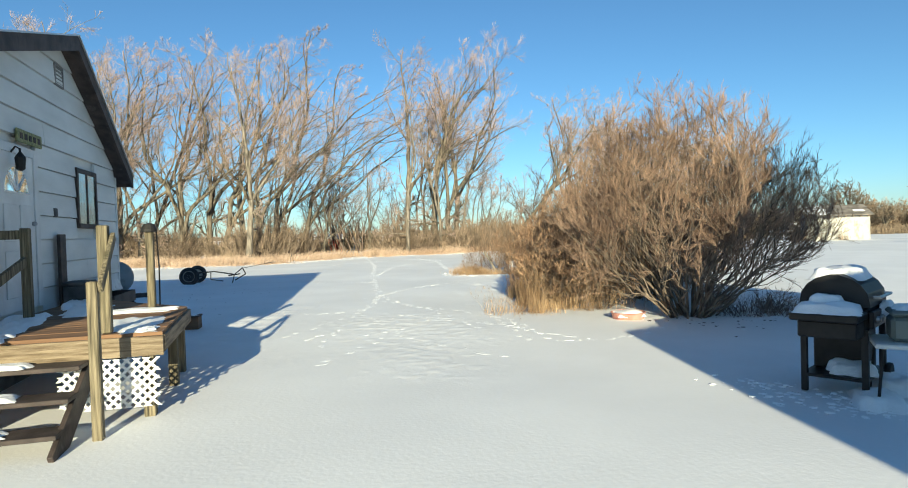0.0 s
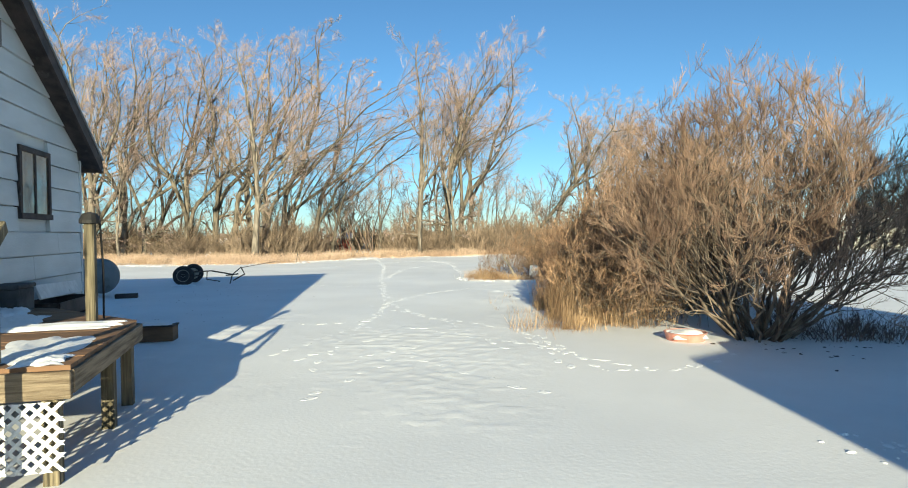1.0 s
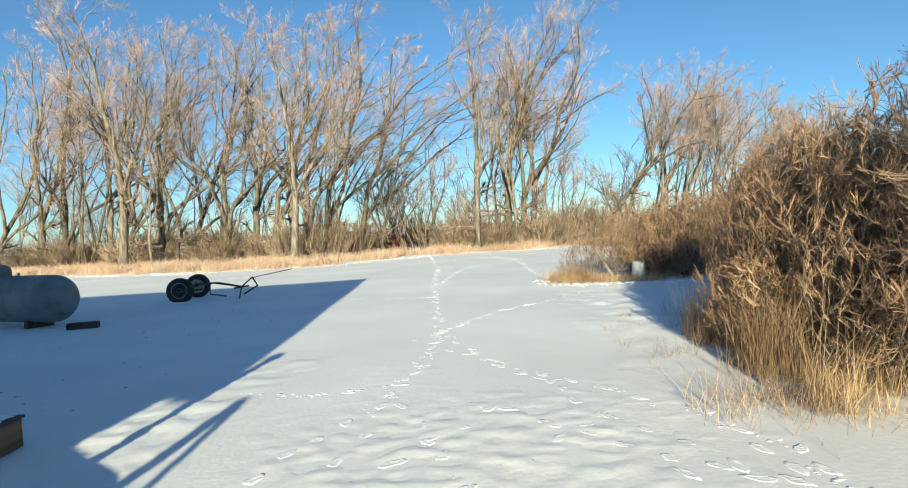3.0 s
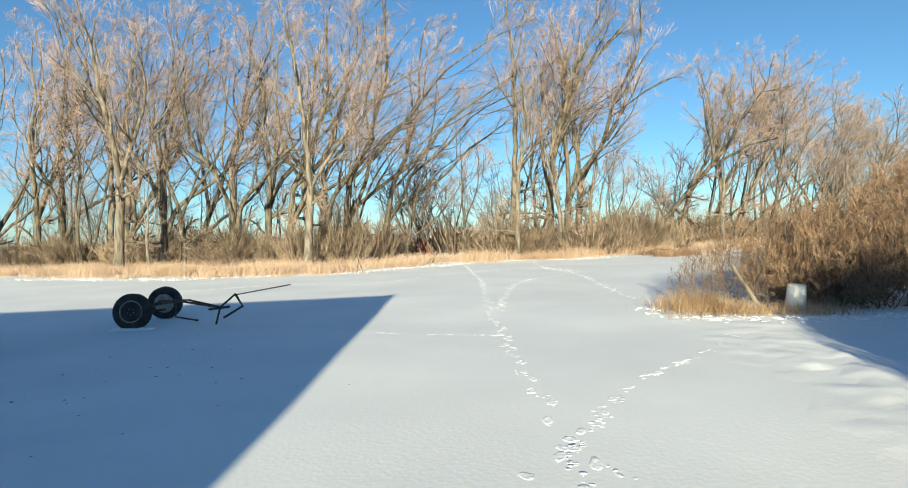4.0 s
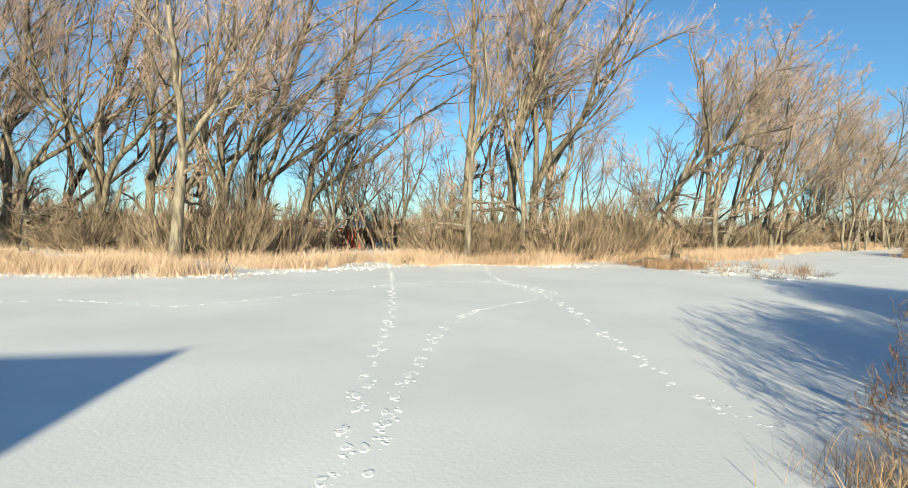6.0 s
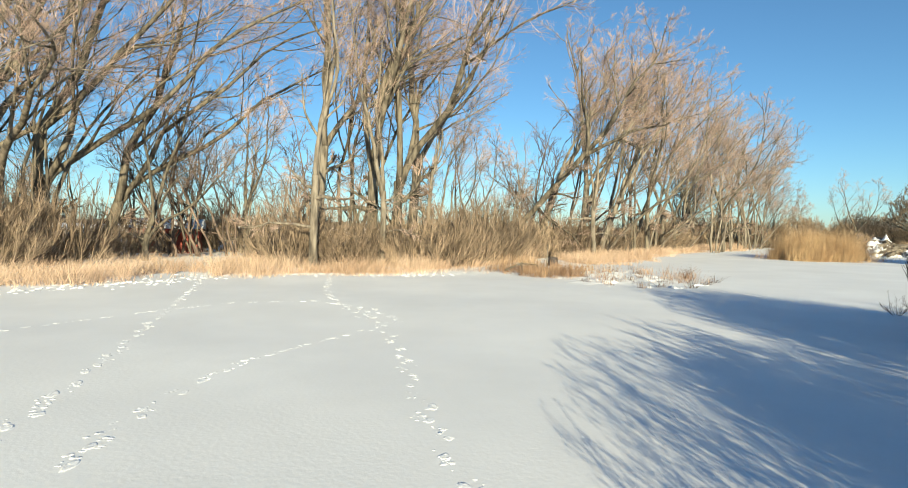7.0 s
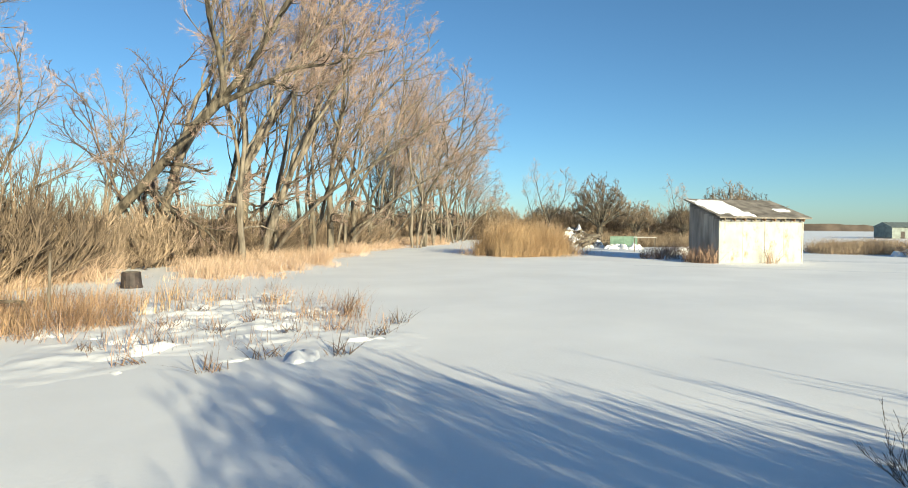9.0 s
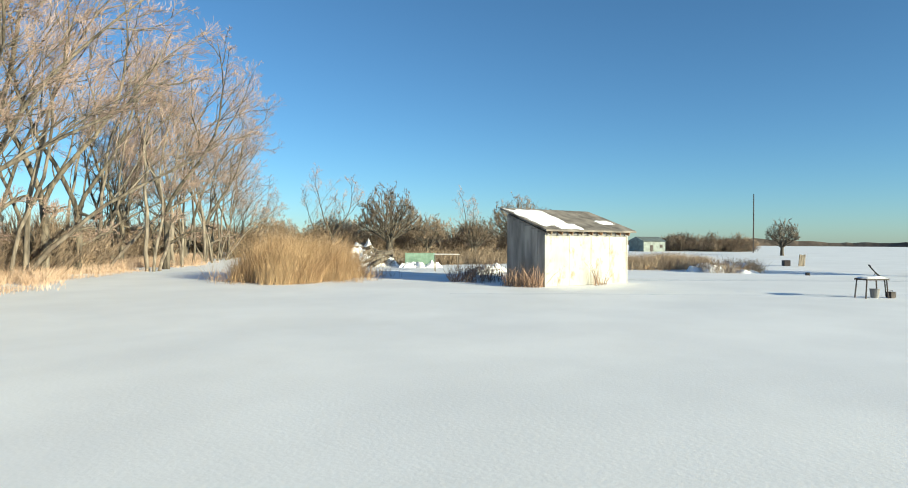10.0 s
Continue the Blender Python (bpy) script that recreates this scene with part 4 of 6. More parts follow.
TRACKS = [
    [(-4.75, 37.0), (-4.2, 33.8), (-3.5, 28.6), (-3.15, 25.6), (-2.95, 22.8), (-2.75, 19.8), (-2.55, 18.6), (-2.2, 15.4), (-1.98, 13.4), (-2.02, 11.8), (-2.1, 10.6), (-2.3, 9.6)],
    [(-1.98, 13.4), (-1.3, 15.0), (-0.3, 16.3), (0.34, 17.2), (0.5, 18.2)],
    [(-2.6, 20.4), (-2.6, 22.4), (-2.35, 25.6), (-1.9, 27.2), (-1.2, 28.4), (-0.5, 29.3), (-0.2, 30.0)],
    [(-0.7, 31.4), (-0.35, 29.4), (-0.2, 27.2), (-0.15, 25.0), (-0.05, 22.3), (0.2, 21.3)],
    [(-12.5, 25.7), (-9.2, 27.4), (-6.9, 27.0), (-5.74, 28.3), (-5.0, 29.8), (-4.03, 31.1), (-2.98, 32.05), (-1.45, 32.3), (-0.48, 31.3), (-0.09, 29.8)],
    [(-1.5, 37.6), (-1.48, 35.0), (-1.2, 32.6), (-0.6, 30.2)],
    [(-1.98, 13.4), (-1.2, 11.4), (-0.5, 10.6), (0.2, 9.7), (0.6, 8.8), (0.75, 7.4), (1.0, 6.7), (1.5, 6.7), (2.1, 6.9), (2.6, 7.4)],
    [(-2.1, 10.6), (-2.98, 10.3), (-3.6, 10.5)],
    [(-2.4, 17.7), (-4.0, 18.1), (-5.2, 18.3)],
]


def prints(label, line, seed, step=0.55, size=0.15):
    """Footprints broken through the crust: ragged rims of white snow round a dent, and scuffed flakes."""
    r = np.random.default_rng(seed)
    line = np.array(line, float)
    s = np.concatenate([[0], np.cumsum(np.linalg.norm(np.diff(line, axis=0), axis=1))])
    me, k = Mesh(), 11
    for i in range(int(s[-1] / step)):
        q = i * step + r.normal(0, 0.07)
        x, y = np.interp(q, s, line[:, 0]), np.interp(q, s, line[:, 1])
        x2, y2 = np.interp(q + 0.3, s, line[:, 0]), np.interp(q + 0.3, s, line[:, 1])
        h = math.atan2(y2 - y, x2 - x) + r.normal(0, 0.25)
        sd = (0.025 if i % 2 else -0.025) + r.normal(0, 0.018)
        x, y = x - math.sin(h) * sd, y + math.cos(h) * sd
        a = np.arange(k) * 2 * np.pi / k
        w = r.uniform(0.75, 1.25, k) * size
        ln = r.uniform(1.0, 1.9)
        v = []
        for f, z in ((1.0, -0.004), (0.86, 0.003), (0.66, 0.004), (0.42, 0.002)):
            px, py = np.cos(a) * w * f * ln, np.sin(a) * w * f * 0.72
            v.append(np.stack([px * math.cos(h) - py * math.sin(h) + x, px * math.sin(h) + py * math.cos(h) + y, z * r.uniform(0.3, 1.7, k)], -1))
        v = np.concatenate(v + [np.array([[x, y, 0.003]])])
        v[:, 2] += bump_at(v[:, 0], v[:, 1])
        f = [[g * k + n, g * k + (n + 1) % k, (g + 1) * k + (n + 1) % k, (g + 1) * k + n] for g in range(3) for n in range(k)] + [[3 * k + n, 3 * k + (n + 1) % k, 4 * k] for n in range(k)]
        me.add(v, f)
    tagged(part("snow_track", me, SNOW_CLEAN, smooth=True), label, "snow", kind="stuff")


for i, line in enumerate(TRACKS):
    length = sum(math.dist(p, q) for p, q in zip(line, line[1:]))
    prints("trail of footprints in broken white snow crust", line, 150 + i, 0.40, 0.062 if i in (0, 6) else 0.052)
    crumbs("snow_track", "white crumbs scuffed up along a trail of footprints", line, 0.03, int(length * 26), 0.024, 50 + i, 0.2, 0.4)
for i in range(12):
    r5 = np.random.default_rng(200 + i)
    x, y, a = -1.3 + r5.normal(0, 0.9), 9.4 + r5.normal(0, 1.4), r5.uniform(0.9, 2.4)
    prints("trodden prints in the snow near the deck", [(x + math.cos(a) * q, y + math.sin(a) * q) for q in (-1.6, -0.5, 0.6, 1.7)], 180 + i, 0.38, 0.065)
crumbs("snow_track", "crumbs of snow along the edge of the dry grass", [(-24, 34.0), (-14.8, 31.4), (-8.6, 32.8), (-6.0, 35.8), (-4, 38.8), (1.6, 39.0), (3.8, 42.0)], 0.4, 1200, 0.06, 82, 0.3)
crumbs("snow_track", "crumbs of snow at the foot of the thicket", [(0.0, 20.2), (0.2, 19.1), (1.2, 18.8), (2.4, 18.8), (3.4, 18.9)], 0.16, 260, 0.045, 84, 0.35)
crumbs("snow_track", "broken snow by the grill", [(2.1, 4.3), (2.5, 3.6), (3.1, 3.1)], 0.2, 160, 0.035, 85, 0.35)
drift("trampled uneven snow beside the wooden deck", -3.6, 4.0, 1.2, 12.2, 0.045, 0.014, 6.0, 2.0)
drift("lumpy snow over weeds and clods", 4.6, 34.8, 9.8, 43.0, 0.07, 0.085, 2.4, 3.0)
r6 = np.random.default_rng(303)
for i in range(26):
    x, y, w = r6.uniform(5.2, 9.2), r6.uniform(35.2, 40.4), r6.uniform(0.22, 0.6)
    mound("snow_clod", "snow-covered clod among withered weeds", x, y, float(bump_at(np.array([x]), np.array([y]))[0]) - 0.03, w * 1.5, w * 0.8, w * 0.16, r6.uniform(0, 180), 310 + i, 10, 0.7, SNOW, 1.3, 0.5)
drift("lumpy snow at the edge of the dry grass", 1.6, 38.6, 5.2, 42.4, 0.09, 0.06, 2.2, 4.0)
drift("rough snow in the shade of the house", -9.5, 9.8, -4.2, 15.5, 0.09, 0.02, 3.0, 5.0)
drift("rough trodden snow beside the house wall", -5.2, 5.6, -3.0, 12.5, 0.07, 0.03, 3.6, 8.0)
drift("uneven snow along the thicket", -0.3, 9.4, 2.0, 21.0, 0.09, 0.035, 2.6, 6.0)
drift("uneven snow below the great bush", 2.2, 6.8, 6.0, 9.6, 0.08, 0.035, 2.8, 7.0)


crumbs("debris", "dark leaf bits and dirt specks on shaded snow", [(-4.6, 9.5), (-6.2, 11.5), (-7.0, 14.0), (-6.0, 17.0)], 0.9, 150, 0.016, 91, 0.3, mat=DARK_TRIM)
grass_patch("dry_grass", "sprawling dark weeds in the shade below the great bush", np.concatenate([round_about(4.65, 8.5, 0.9, 0.5, 420, 81, -0.2), round_about(5.3, 8.2, 0.5, 0.35, 140, 82, -0.2)]), 0.4, 0.004, DARK_TWIG, 83, 0.7)
crumbs("debris", "dark bits of weed lying below the great bush", [(3.4, 7.6), (4.2, 8.2), (5.2, 8.6)], 0.4, 140, 0.03, 92, 0.35, mat=DARK_TRIM)


def rut(line, width, seed):
    """A wheel track: a thin strip of greyer snow with an uneven edge."""
    r = np.random.default_rng(seed)
    P = []
    for p, q in zip(line, line[1:]):
        n = max(int(math.dist(p, q) / 0.35), 1)
        P += [(p[0] + (q[0] - p[0]) * i / n, p[1] + (q[1] - p[1]) * i / n) for i in range(n)]
    P = np.array(P)
    d = np.gradient(P, axis=0)
    side = np.stack([-d[:, 1], d[:, 0]], -1) / np.linalg.norm(d, axis=1)[:, None]
    rows = []
    for k in (-1.0, -0.4, 0.4, 1.0):
        q = P + side * (k * width / 2 * r.uniform(0.6, 1.3, len(P)))[:, None]
        rows.append(np.stack([q[:, 0], q[:, 1], bump_at(q[:, 0], q[:, 1]) + (0.006 if abs(k) < 0.5 else -0.003)], -1))
    n = len(P)
    me = Mesh()
    me.add(np.concatenate(rows), [[k * n + i, k * n + i + 1, (k + 1) * n + i + 1, (k + 1) * n + i] for k in range(3) for i in range(n - 1)])
    tagged(part("wheel_track", me, GREY_SNOW, smooth=True), "thin greyish wheel track on the snow", "snow", kind="stuff")


rut([(23.4, 43.6), (25.9, 39.9), (28.3, 36.8), (31.4, 32.9), (35.5, 28)], 0.10, 1)
rut([(31.2, 42.6), (33.4, 40.4), (36.0, 37.0), (39.5, 32.0), (43, 27)], 0.34, 2)
rut([(32.4, 42.2), (34.6, 40.0), (37.2, 36.6), (40.7, 31.6), (44, 27)], 0.2, 3)

# ---- house ----
HOUSE = pose(-5.52, 6.85, 0, 0, 0, 102.6)   # local x runs along the gable wall, local y into the house
RIDGE_U, RIDGE_Z, FAR_EAVE, NEAR_EAVE = 0.05, 4.26, 2.68, -5.9
FAR_FALL, NEAR_FALL = 0.614, 0.294
WALL_FAR, WALL_NEAR, WALL_LOW, DEEP = 2.40, -5.4, 0.42, 8.5


def roof_z(u):
    return RIDGE_Z - (FAR_FALL * (u - RIDGE_U) if u > RIDGE_U else NEAR_FALL * (RIDGE_U - u))


def slab(me, u0, u1, y0, y1, drop, thick):
    """A sloping slab under the roof line."""
    z0, z1 = roof_z(u0) - drop, roof_z(u1) - drop
    me.add([(u0, y0, z0), (u1, y0, z1), (u1, y1, z1), (u0, y1, z0), (u0, y0, z0 - thick), (u1, y0, z1 - thick), (u1, y1, z1 - thick), (u0, y1, z0 - thick)],
           [[0, 1, 2, 3], [7, 6, 5, 4], [0, 4, 5, 1], [1, 5, 6, 2], [2, 6, 7, 3], [3, 7, 4, 0]])


house = thing("house", "single-storey white house with wide lap siding and dark brown eaves", "house", HOUSE)
me = Mesh()
low = lambda u: roof_z(u) - 0.20
outline = [(WALL_NEAR, WALL_LOW), (WALL_FAR, WALL_LOW), (WALL_FAR, low(WALL_FAR)), (RIDGE_U, low(RIDGE_U)), (WALL_NEAR, low(WALL_NEAR))]
me.add([(u, 0.03, z) for u, z in outline] + [(u, DEEP, z) for u, z in outline], [[0, 1, 2, 3, 4], [9, 8, 7, 6, 5]] + [[i, i + 5, (i + 1) % 5 + 5, (i + 1) % 5] for i in range(5)])
part("wall", me, SIDING, house)
# foundation whose dark colour stands in for the shade under the siding
me = Mesh()
me.box(WALL_NEAR + 0.05, 0.08, -0.1, WALL_FAR - 0.05, DEEP - 0.05, WALL_LOW)
part("foundation", me, FOUNDATION, house, "foundation, coloured dark like the shade under the siding")
me = Mesh()
slab(me, RIDGE_U, FAR_EAVE, -0.20, DEEP + 0.2, 0.02, 0.10)
slab(me, NEAR_EAVE, RIDGE_U, -0.20, DEEP + 0.2, 0.02, 0.10)
part("roof", me, SHINGLE, house)
for u0, u1 in ((RIDGE_U, FAR_EAVE), (NEAR_EAVE, RIDGE_U)):
    me = Mesh()
    slab(me, u0, u1, -0.24, -0.20, 0.0, 0.20)
    part("rake_board", me, DARK_TRIM, house)
    me = Mesh()
    slab(me, u0, u1, -0.20, -0.002, 0.125, 0.03)
    part("soffit", me, DARK_TRIM, house)
    me = Mesh()
    slab(me, u0, u1, -0.26, -0.10, -0.012, 0.022)
    part("drip_edge", me, DRIP, house, "thin metal drip edge")
me = Mesh()
me.box(FAR_EAVE - 0.03, -0.24, roof_z(FAR_EAVE) - 0.19, FAR_EAVE + 0.01, DEEP + 0.2, roof_z(FAR_EAVE) - 0.01)
part("fascia", me, DARK_TRIM, house)
me = Mesh()
me.box(WALL_FAR - 0.01, -0.03, WALL_LOW, WALL_FAR + 0.045, 0.05, low(WALL_FAR) - 0.02, b=0.004)
part("corner_board", me, SIDING, house)

# window
W0, W1, WZ0, WZ1 = 0.42, 1.30, 1.72, 2.56
window = holder("window", house, "two-pane sliding window in a dark brown frame")
f = 0.065
for name, b in (("sill", (W0, -0.06, WZ0, W1, 0.04, WZ0 + f)), ("head", (W0, -0.045, WZ1 - f, W1, 0.04, WZ1)), ("jamb", (W0, -0.045, WZ0 + f, W0 + f, 0.04, WZ1 - f)), ("jamb", (W1 - f, -0.045, WZ0 + f, W1, 0.04, WZ1 - f)), ("mullion", ((W0 + W1) / 2 - 0.022, -0.040, WZ0 + f, (W0 + W1) / 2 + 0.022, 0.03, WZ1 - f))):
    me = Mesh()
    me.box(*b, b=0.004)
    part(name, me, DARK_TRIM, window)
for u0, u1 in ((W0 + f, (W0 + W1) / 2 - 0.022), ((W0 + W1) / 2 + 0.022, W1 - f)):
    me = Mesh()
    me.box(u0, -0.032, WZ0 + f, u1, -0.026, WZ1 - f)
    part("pane", me, GLASS, window, "reflecting glass").visible_shadow = False
# folded sheet added behind the glass, pale like the reflection in the panes
me = Mesh()
n = 40
me.add([(W0 + f + (W1 - W0 - 2 * f) * i / n, -0.008 + 0.008 * math.sin(i * 1.9), z) for z in (WZ0 + f, WZ1 - f) for i in range(n + 1)], [[i, i + 1, i + n + 2, i + n + 1] for i in range(n)])
part("curtain", me, PALE_BACKING, window, "pale sheet added behind the glass for its reflected look")

# door with a fan light, its frame, sign and lantern
D0, D1, DZ0, DZ1 = -1.93, -1.03, 0.80, 2.50
door = holder("door", house, "pale panelled entrance door with a fan light")
me = Mesh()
me.box(D0, -0.02, DZ0, D1, 0.02, DZ1, b=0.004)
for a in (D0 + 0.1, D0 + 0.5):
    for z0, z1 in ((DZ0 + 0.15, DZ0 + 0.65), (DZ0 + 0.75, DZ0 + 1.15)):
        me.box(a, -0.03, z0, a + 0.3, -0.018, z1, b=0.008)
part("leaf", me, DOOR_PAINT, door)
me = Mesh()
c = (D0 + D1) / 2
me.add([(c, -0.024, DZ1 - 0.42)] + [(c + 0.30 * math.cos(a), -0.024, DZ1 - 0.42 + 0.28 * math.sin(a)) for a in np.linspace(0, math.pi, 13)], [[0, i + 1, i] for i in range(1, 13)])
part("fan_light", me, GLASS, door, "half-round glass").visible_shadow = False
for a in np.linspace(0.0, math.pi, 5):
    me = Mesh()
    me.tube([(c + 0.03 * math.cos(a), -0.03, DZ1 - 0.42 + 0.03 * math.sin(a)), (c + 0.30 * math.cos(a), -0.03, DZ1 - 0.42 + 0.29 * math.sin(a))], 0.011, 5)
    part("glazing_bar", me, LATTICE, door)
me = Mesh()
me.lathe([(0.0, 0), (0.022, 0.004), (0.028, 0.03), (0.018, 0.05), (0.0, 0.055)], Matrix.Translation((D1 - 0.08, -0.02, DZ0 + 0.95)) @ pose(0, 0, 0, 90), 12)
part("door_knob", me, STEEL, door)
for b in ((D0 - 0.10, -0.035, DZ0, D0, 0.03, DZ1 + 0.10), (D1, -0.035, DZ0, D1 + 0.12, 0.03, DZ1 + 0.10), (D0, -0.035, DZ1, D1, 0.03, DZ1 + 0.10)):
    me = Mesh()
    me.box(*b, b=0.004)
    part("door_frame", me, DOOR_PAINT, house)
sign = thing("name_board", "weathered greenish carved board above the door", "sign", HOUSE)
me = Mesh()
me.box(-1.50, -0.06, 2.635, -0.83, -0.036, 2.78, b=0.006)
part("board", me, SIGN, sign)
for i in range(5):
    me = Mesh()
    me.box(-1.44 + 0.12 * i, -0.066, 2.675, -1.37 + 0.12 * i, -0.06, 2.74, b=0.002)
    part("bar", me, DARK_TRIM, sign)
lantern = thing("wall_lantern", "black wall lantern beside the entrance door", "lamp", HOUSE @ pose(-1.62, -0.12, 2.30))
me = Mesh()
me.lathe([(0.02, 0.0), (0.045, 0.02), (0.055, 0.14), (0.035, 0.17), (0.012, 0.20), (0.012, 0.24)], None, 8)
part("lamp_body", me, BLACK, lantern)
me = Mesh()
me.tube([(0, 0, 0.23), (0, 0.04, 0.26), (0, 0.085, 0.20)], 0.01, 6)
part("bracket", me, BLACK, lantern)

# gable vent with slats, small vent, dark board
vent = holder("gable_vent", house, "grey louvred gable vent")
for b in ((-0.20, -0.03, 3.55, -0.175, 0.02, 3.83), (0.075, -0.03, 3.55, 0.10, 0.02, 3.83), (-0.175, -0.03, 3.805, 0.075, 0.02, 3.83), (-0.175, -0.03, 3.55, 0.075, 0.02, 3.575)):
    me = Mesh()
    me.box(*b)
    part("vent_frame", me, GREY_WALL, vent)
for i in range(5):
    me = Mesh()
    me.box(-0.175, -0.022, -0.02, 0.075, -0.016, 0.02, Matrix.Translation((0, 0, 3.60 + 0.046 * i)) @ pose(0, 0, 0, -25))
    part("slat", me, GREY_WALL, vent)
me = Mesh()
me.box(-0.44, -0.04, 1.85, -0.34, 0.0, 1.96, b=0.01)
part("dryer_vent", me, FOUNDATION, house, "small dark vent hood")
plank = thing("plank", "dark upright plank leaning against white siding", "plank", HOUSE)
me = Mesh()
me.box(-0.50, -0.10, 0.74, -0.30, -0.06, 1.63, b=0.006)
part("board", me, DARK_TRIM, plank)

# ---- deck ----
deck = thing("deck", "low wooden deck with brown planks, lattice skirt and snow patches", "deck", HOUSE)
DECK_Z = 0.74


def deck_edge(u):
    """Outer edge of the deck, as a distance from the wall."""
    return float(np.interp(u, [-3.6, -1.43, -0.1, 0.15], [-1.78, -1.68, -0.55, -0.1]))


for i in range(25):
    u = -3.38 + 0.142 * i
    e0, e1 = deck_edge(u), deck_edge(u + 0.136)
    me = Mesh()
    z = DECK_Z + rng.uniform(-0.003, 0.003)
    me.add([(u, -0.05, z), (u + 0.136, -0.05, z), (u + 0.136, e1, z), (u, e0, z), (u, -0.05, z - 0.03), (u + 0.136, -0.05, z - 0.03), (u + 0.136, e1, z - 0.03), (u, e0, z - 0.03)], [[3, 2, 1, 0], [4, 5, 6, 7], [0, 1, 5, 4], [1, 2, 6, 5], [2, 3, 7, 6], [3, 0, 4, 7]])
    part("plank", me, DECKING, deck)


def beam(a, b, w, h, mat, name, parent, top=True):
    """A straight board from a to b, w wide and h high."""
    a, b = Vector(a), Vector(b)
    d = b - a
    me = Mesh()
    me.box(-w / 2, 0, -h, w / 2, d.length, 0, Matrix.Translation(a) @ d.to_track_quat("Y", "Z").to_matrix().to_4x4(), b=0.004)
    return part(name, me, mat, parent)


beam((-3.40, -1.78, DECK_Z - 0.032), (-3.40, -0.55, DECK_Z - 0.032), 0.04, 0.165, RIM_WOOD, "rim_board", deck)
beam((-3.38, -1.77, DECK_Z - 0.032), (-1.45, -1.69, DECK_Z - 0.032), 0.04, 0.14, RIM_WOOD, "rim_board", deck)
beam((-1.42, -1.69, DECK_Z - 0.032), (-0.1, -0.58, DECK_Z - 0.032), 0.04, 0.14, RIM_WOOD, "rim_board", deck)
for u, y in ((-1.52, -1.60), (-2.2, -1.64), (-3.30, -1.64), (-0.35, -0.70)):
    me = Mesh()
    me.box(u - 0.045, y - 0.045, -0.05, u + 0.045, y + 0.045, DECK_Z - 0.036, b=0.006)
    part("leg", me, WOOD, deck)
for u, y, z0, z1, w in ((-3.31, -1.325, DECK_Z + 0.006, 1.66, 0.085), (-3.86, -1.385, -0.05, 1.22, 0.075), (-2.1, -0.31, DECK_Z + 0.006, 1.68, 0.08), (-1.43, -1.30, DECK_Z + 0.006, 1.64, 0.08)):
    me = Mesh()
    me.box(u - w / 2, y - w / 2, z0, u + w / 2, y + w / 2, z1, b=0.008)
    part("post", me, WOOD, deck)
me = Mesh()
me.lathe([(0.0, 0.07), (0.06, 0.055), (0.085, 0.0), (0.085, -0.03), (0.07, -0.035)][::-1], Matrix.Translation((-1.43, -1.30, 1.65)), 14)
part("post_cap", me, BLACK, deck, "black cap")
me = Mesh()
me.tube([(-1.36, -1.36, 1.62), (-1.33, -1.37, 1.2), (-1.31, -1.36, 0.76)], 0.009, 5)
part("hanging_cord", me, BLACK, deck)
beam((-3.27, -1.39, 1.60), (-3.90, -1.445, 1.20), 0.035, 0.08, WOOD, "hand_rail", deck)
beam((-2.12, -0.31, 1.40), (-3.6, -0.25, 0.95), 0.04, 0.09, WOOD, "hand_rail", deck)
beam((-2.1, -0.31, 1.66), (-2.1, -0.03, 1.66), 0.04, 0.09, WOOD, "hand_rail", deck)
# steps and stringers are coloured dark for the shade they lie in
for i in range(3):
    z = DECK_Z - 0.19 * (i + 1)
    beam((-3.56 - 0.27 * i, -1.22, z), (-3.56 - 0.27 * i, -0.15, z), 0.26, 0.035, DARK_TRIM, "step", deck)
for y in (-1.20, -0.2):
    beam((-3.42, y, DECK_Z - 0.2), (-4.3, y, 0.04), 0.04, 0.2, DARK_TRIM, "stringer", deck)
lattice = holder("lattice", deck, "white diamond lattice skirt")
Y0, Y1, Z0, Z1 = -1.74, -0.98, 0.12, 0.535
for sgn in (1, -1):
    for i in range(-8, 16):
        y = Y0 + i * 0.075
        pts = []
        for t in np.linspace(0, 1, 30):
            yy, zz = y + sgn * (t - (0 if sgn > 0 else 1)) * (Z1 - Z0) + (0 if sgn > 0 else -(Z1 - Z0)) + (0.34 if sgn < 0 else 0), Z0 + t * (Z1 - Z0)
            if Y0 <= yy <= Y1:
                pts.append((yy, zz))
        if len(pts) > 4:
            (a0, b0), (a1, b1) = pts[0], pts[-1]
            x = -3.425 - (0.004 if sgn > 0 else 0.010)
            me = Mesh()
            me.add([(x, a0 - 0.016, b0), (x, a0 + 0.016, b0), (x, a1 + 0.016, b1), (x, a1 - 0.016, b1), (x + 0.006, a0 - 0.016, b0), (x + 0.006, a0 + 0.016, b0), (x + 0.006, a1 + 0.016, b1), (x + 0.006, a1 - 0.016, b1)], [[0, 1, 2, 3], [7, 6, 5, 4], [0, 4, 5, 1], [1, 5, 6, 2], [2, 6, 7, 3], [3, 7, 4, 0]])
            part("lath", me, LATTICE, lattice)


def on_house(u, y):
    return (HOUSE @ Vector((u, y, 0)))[:2]


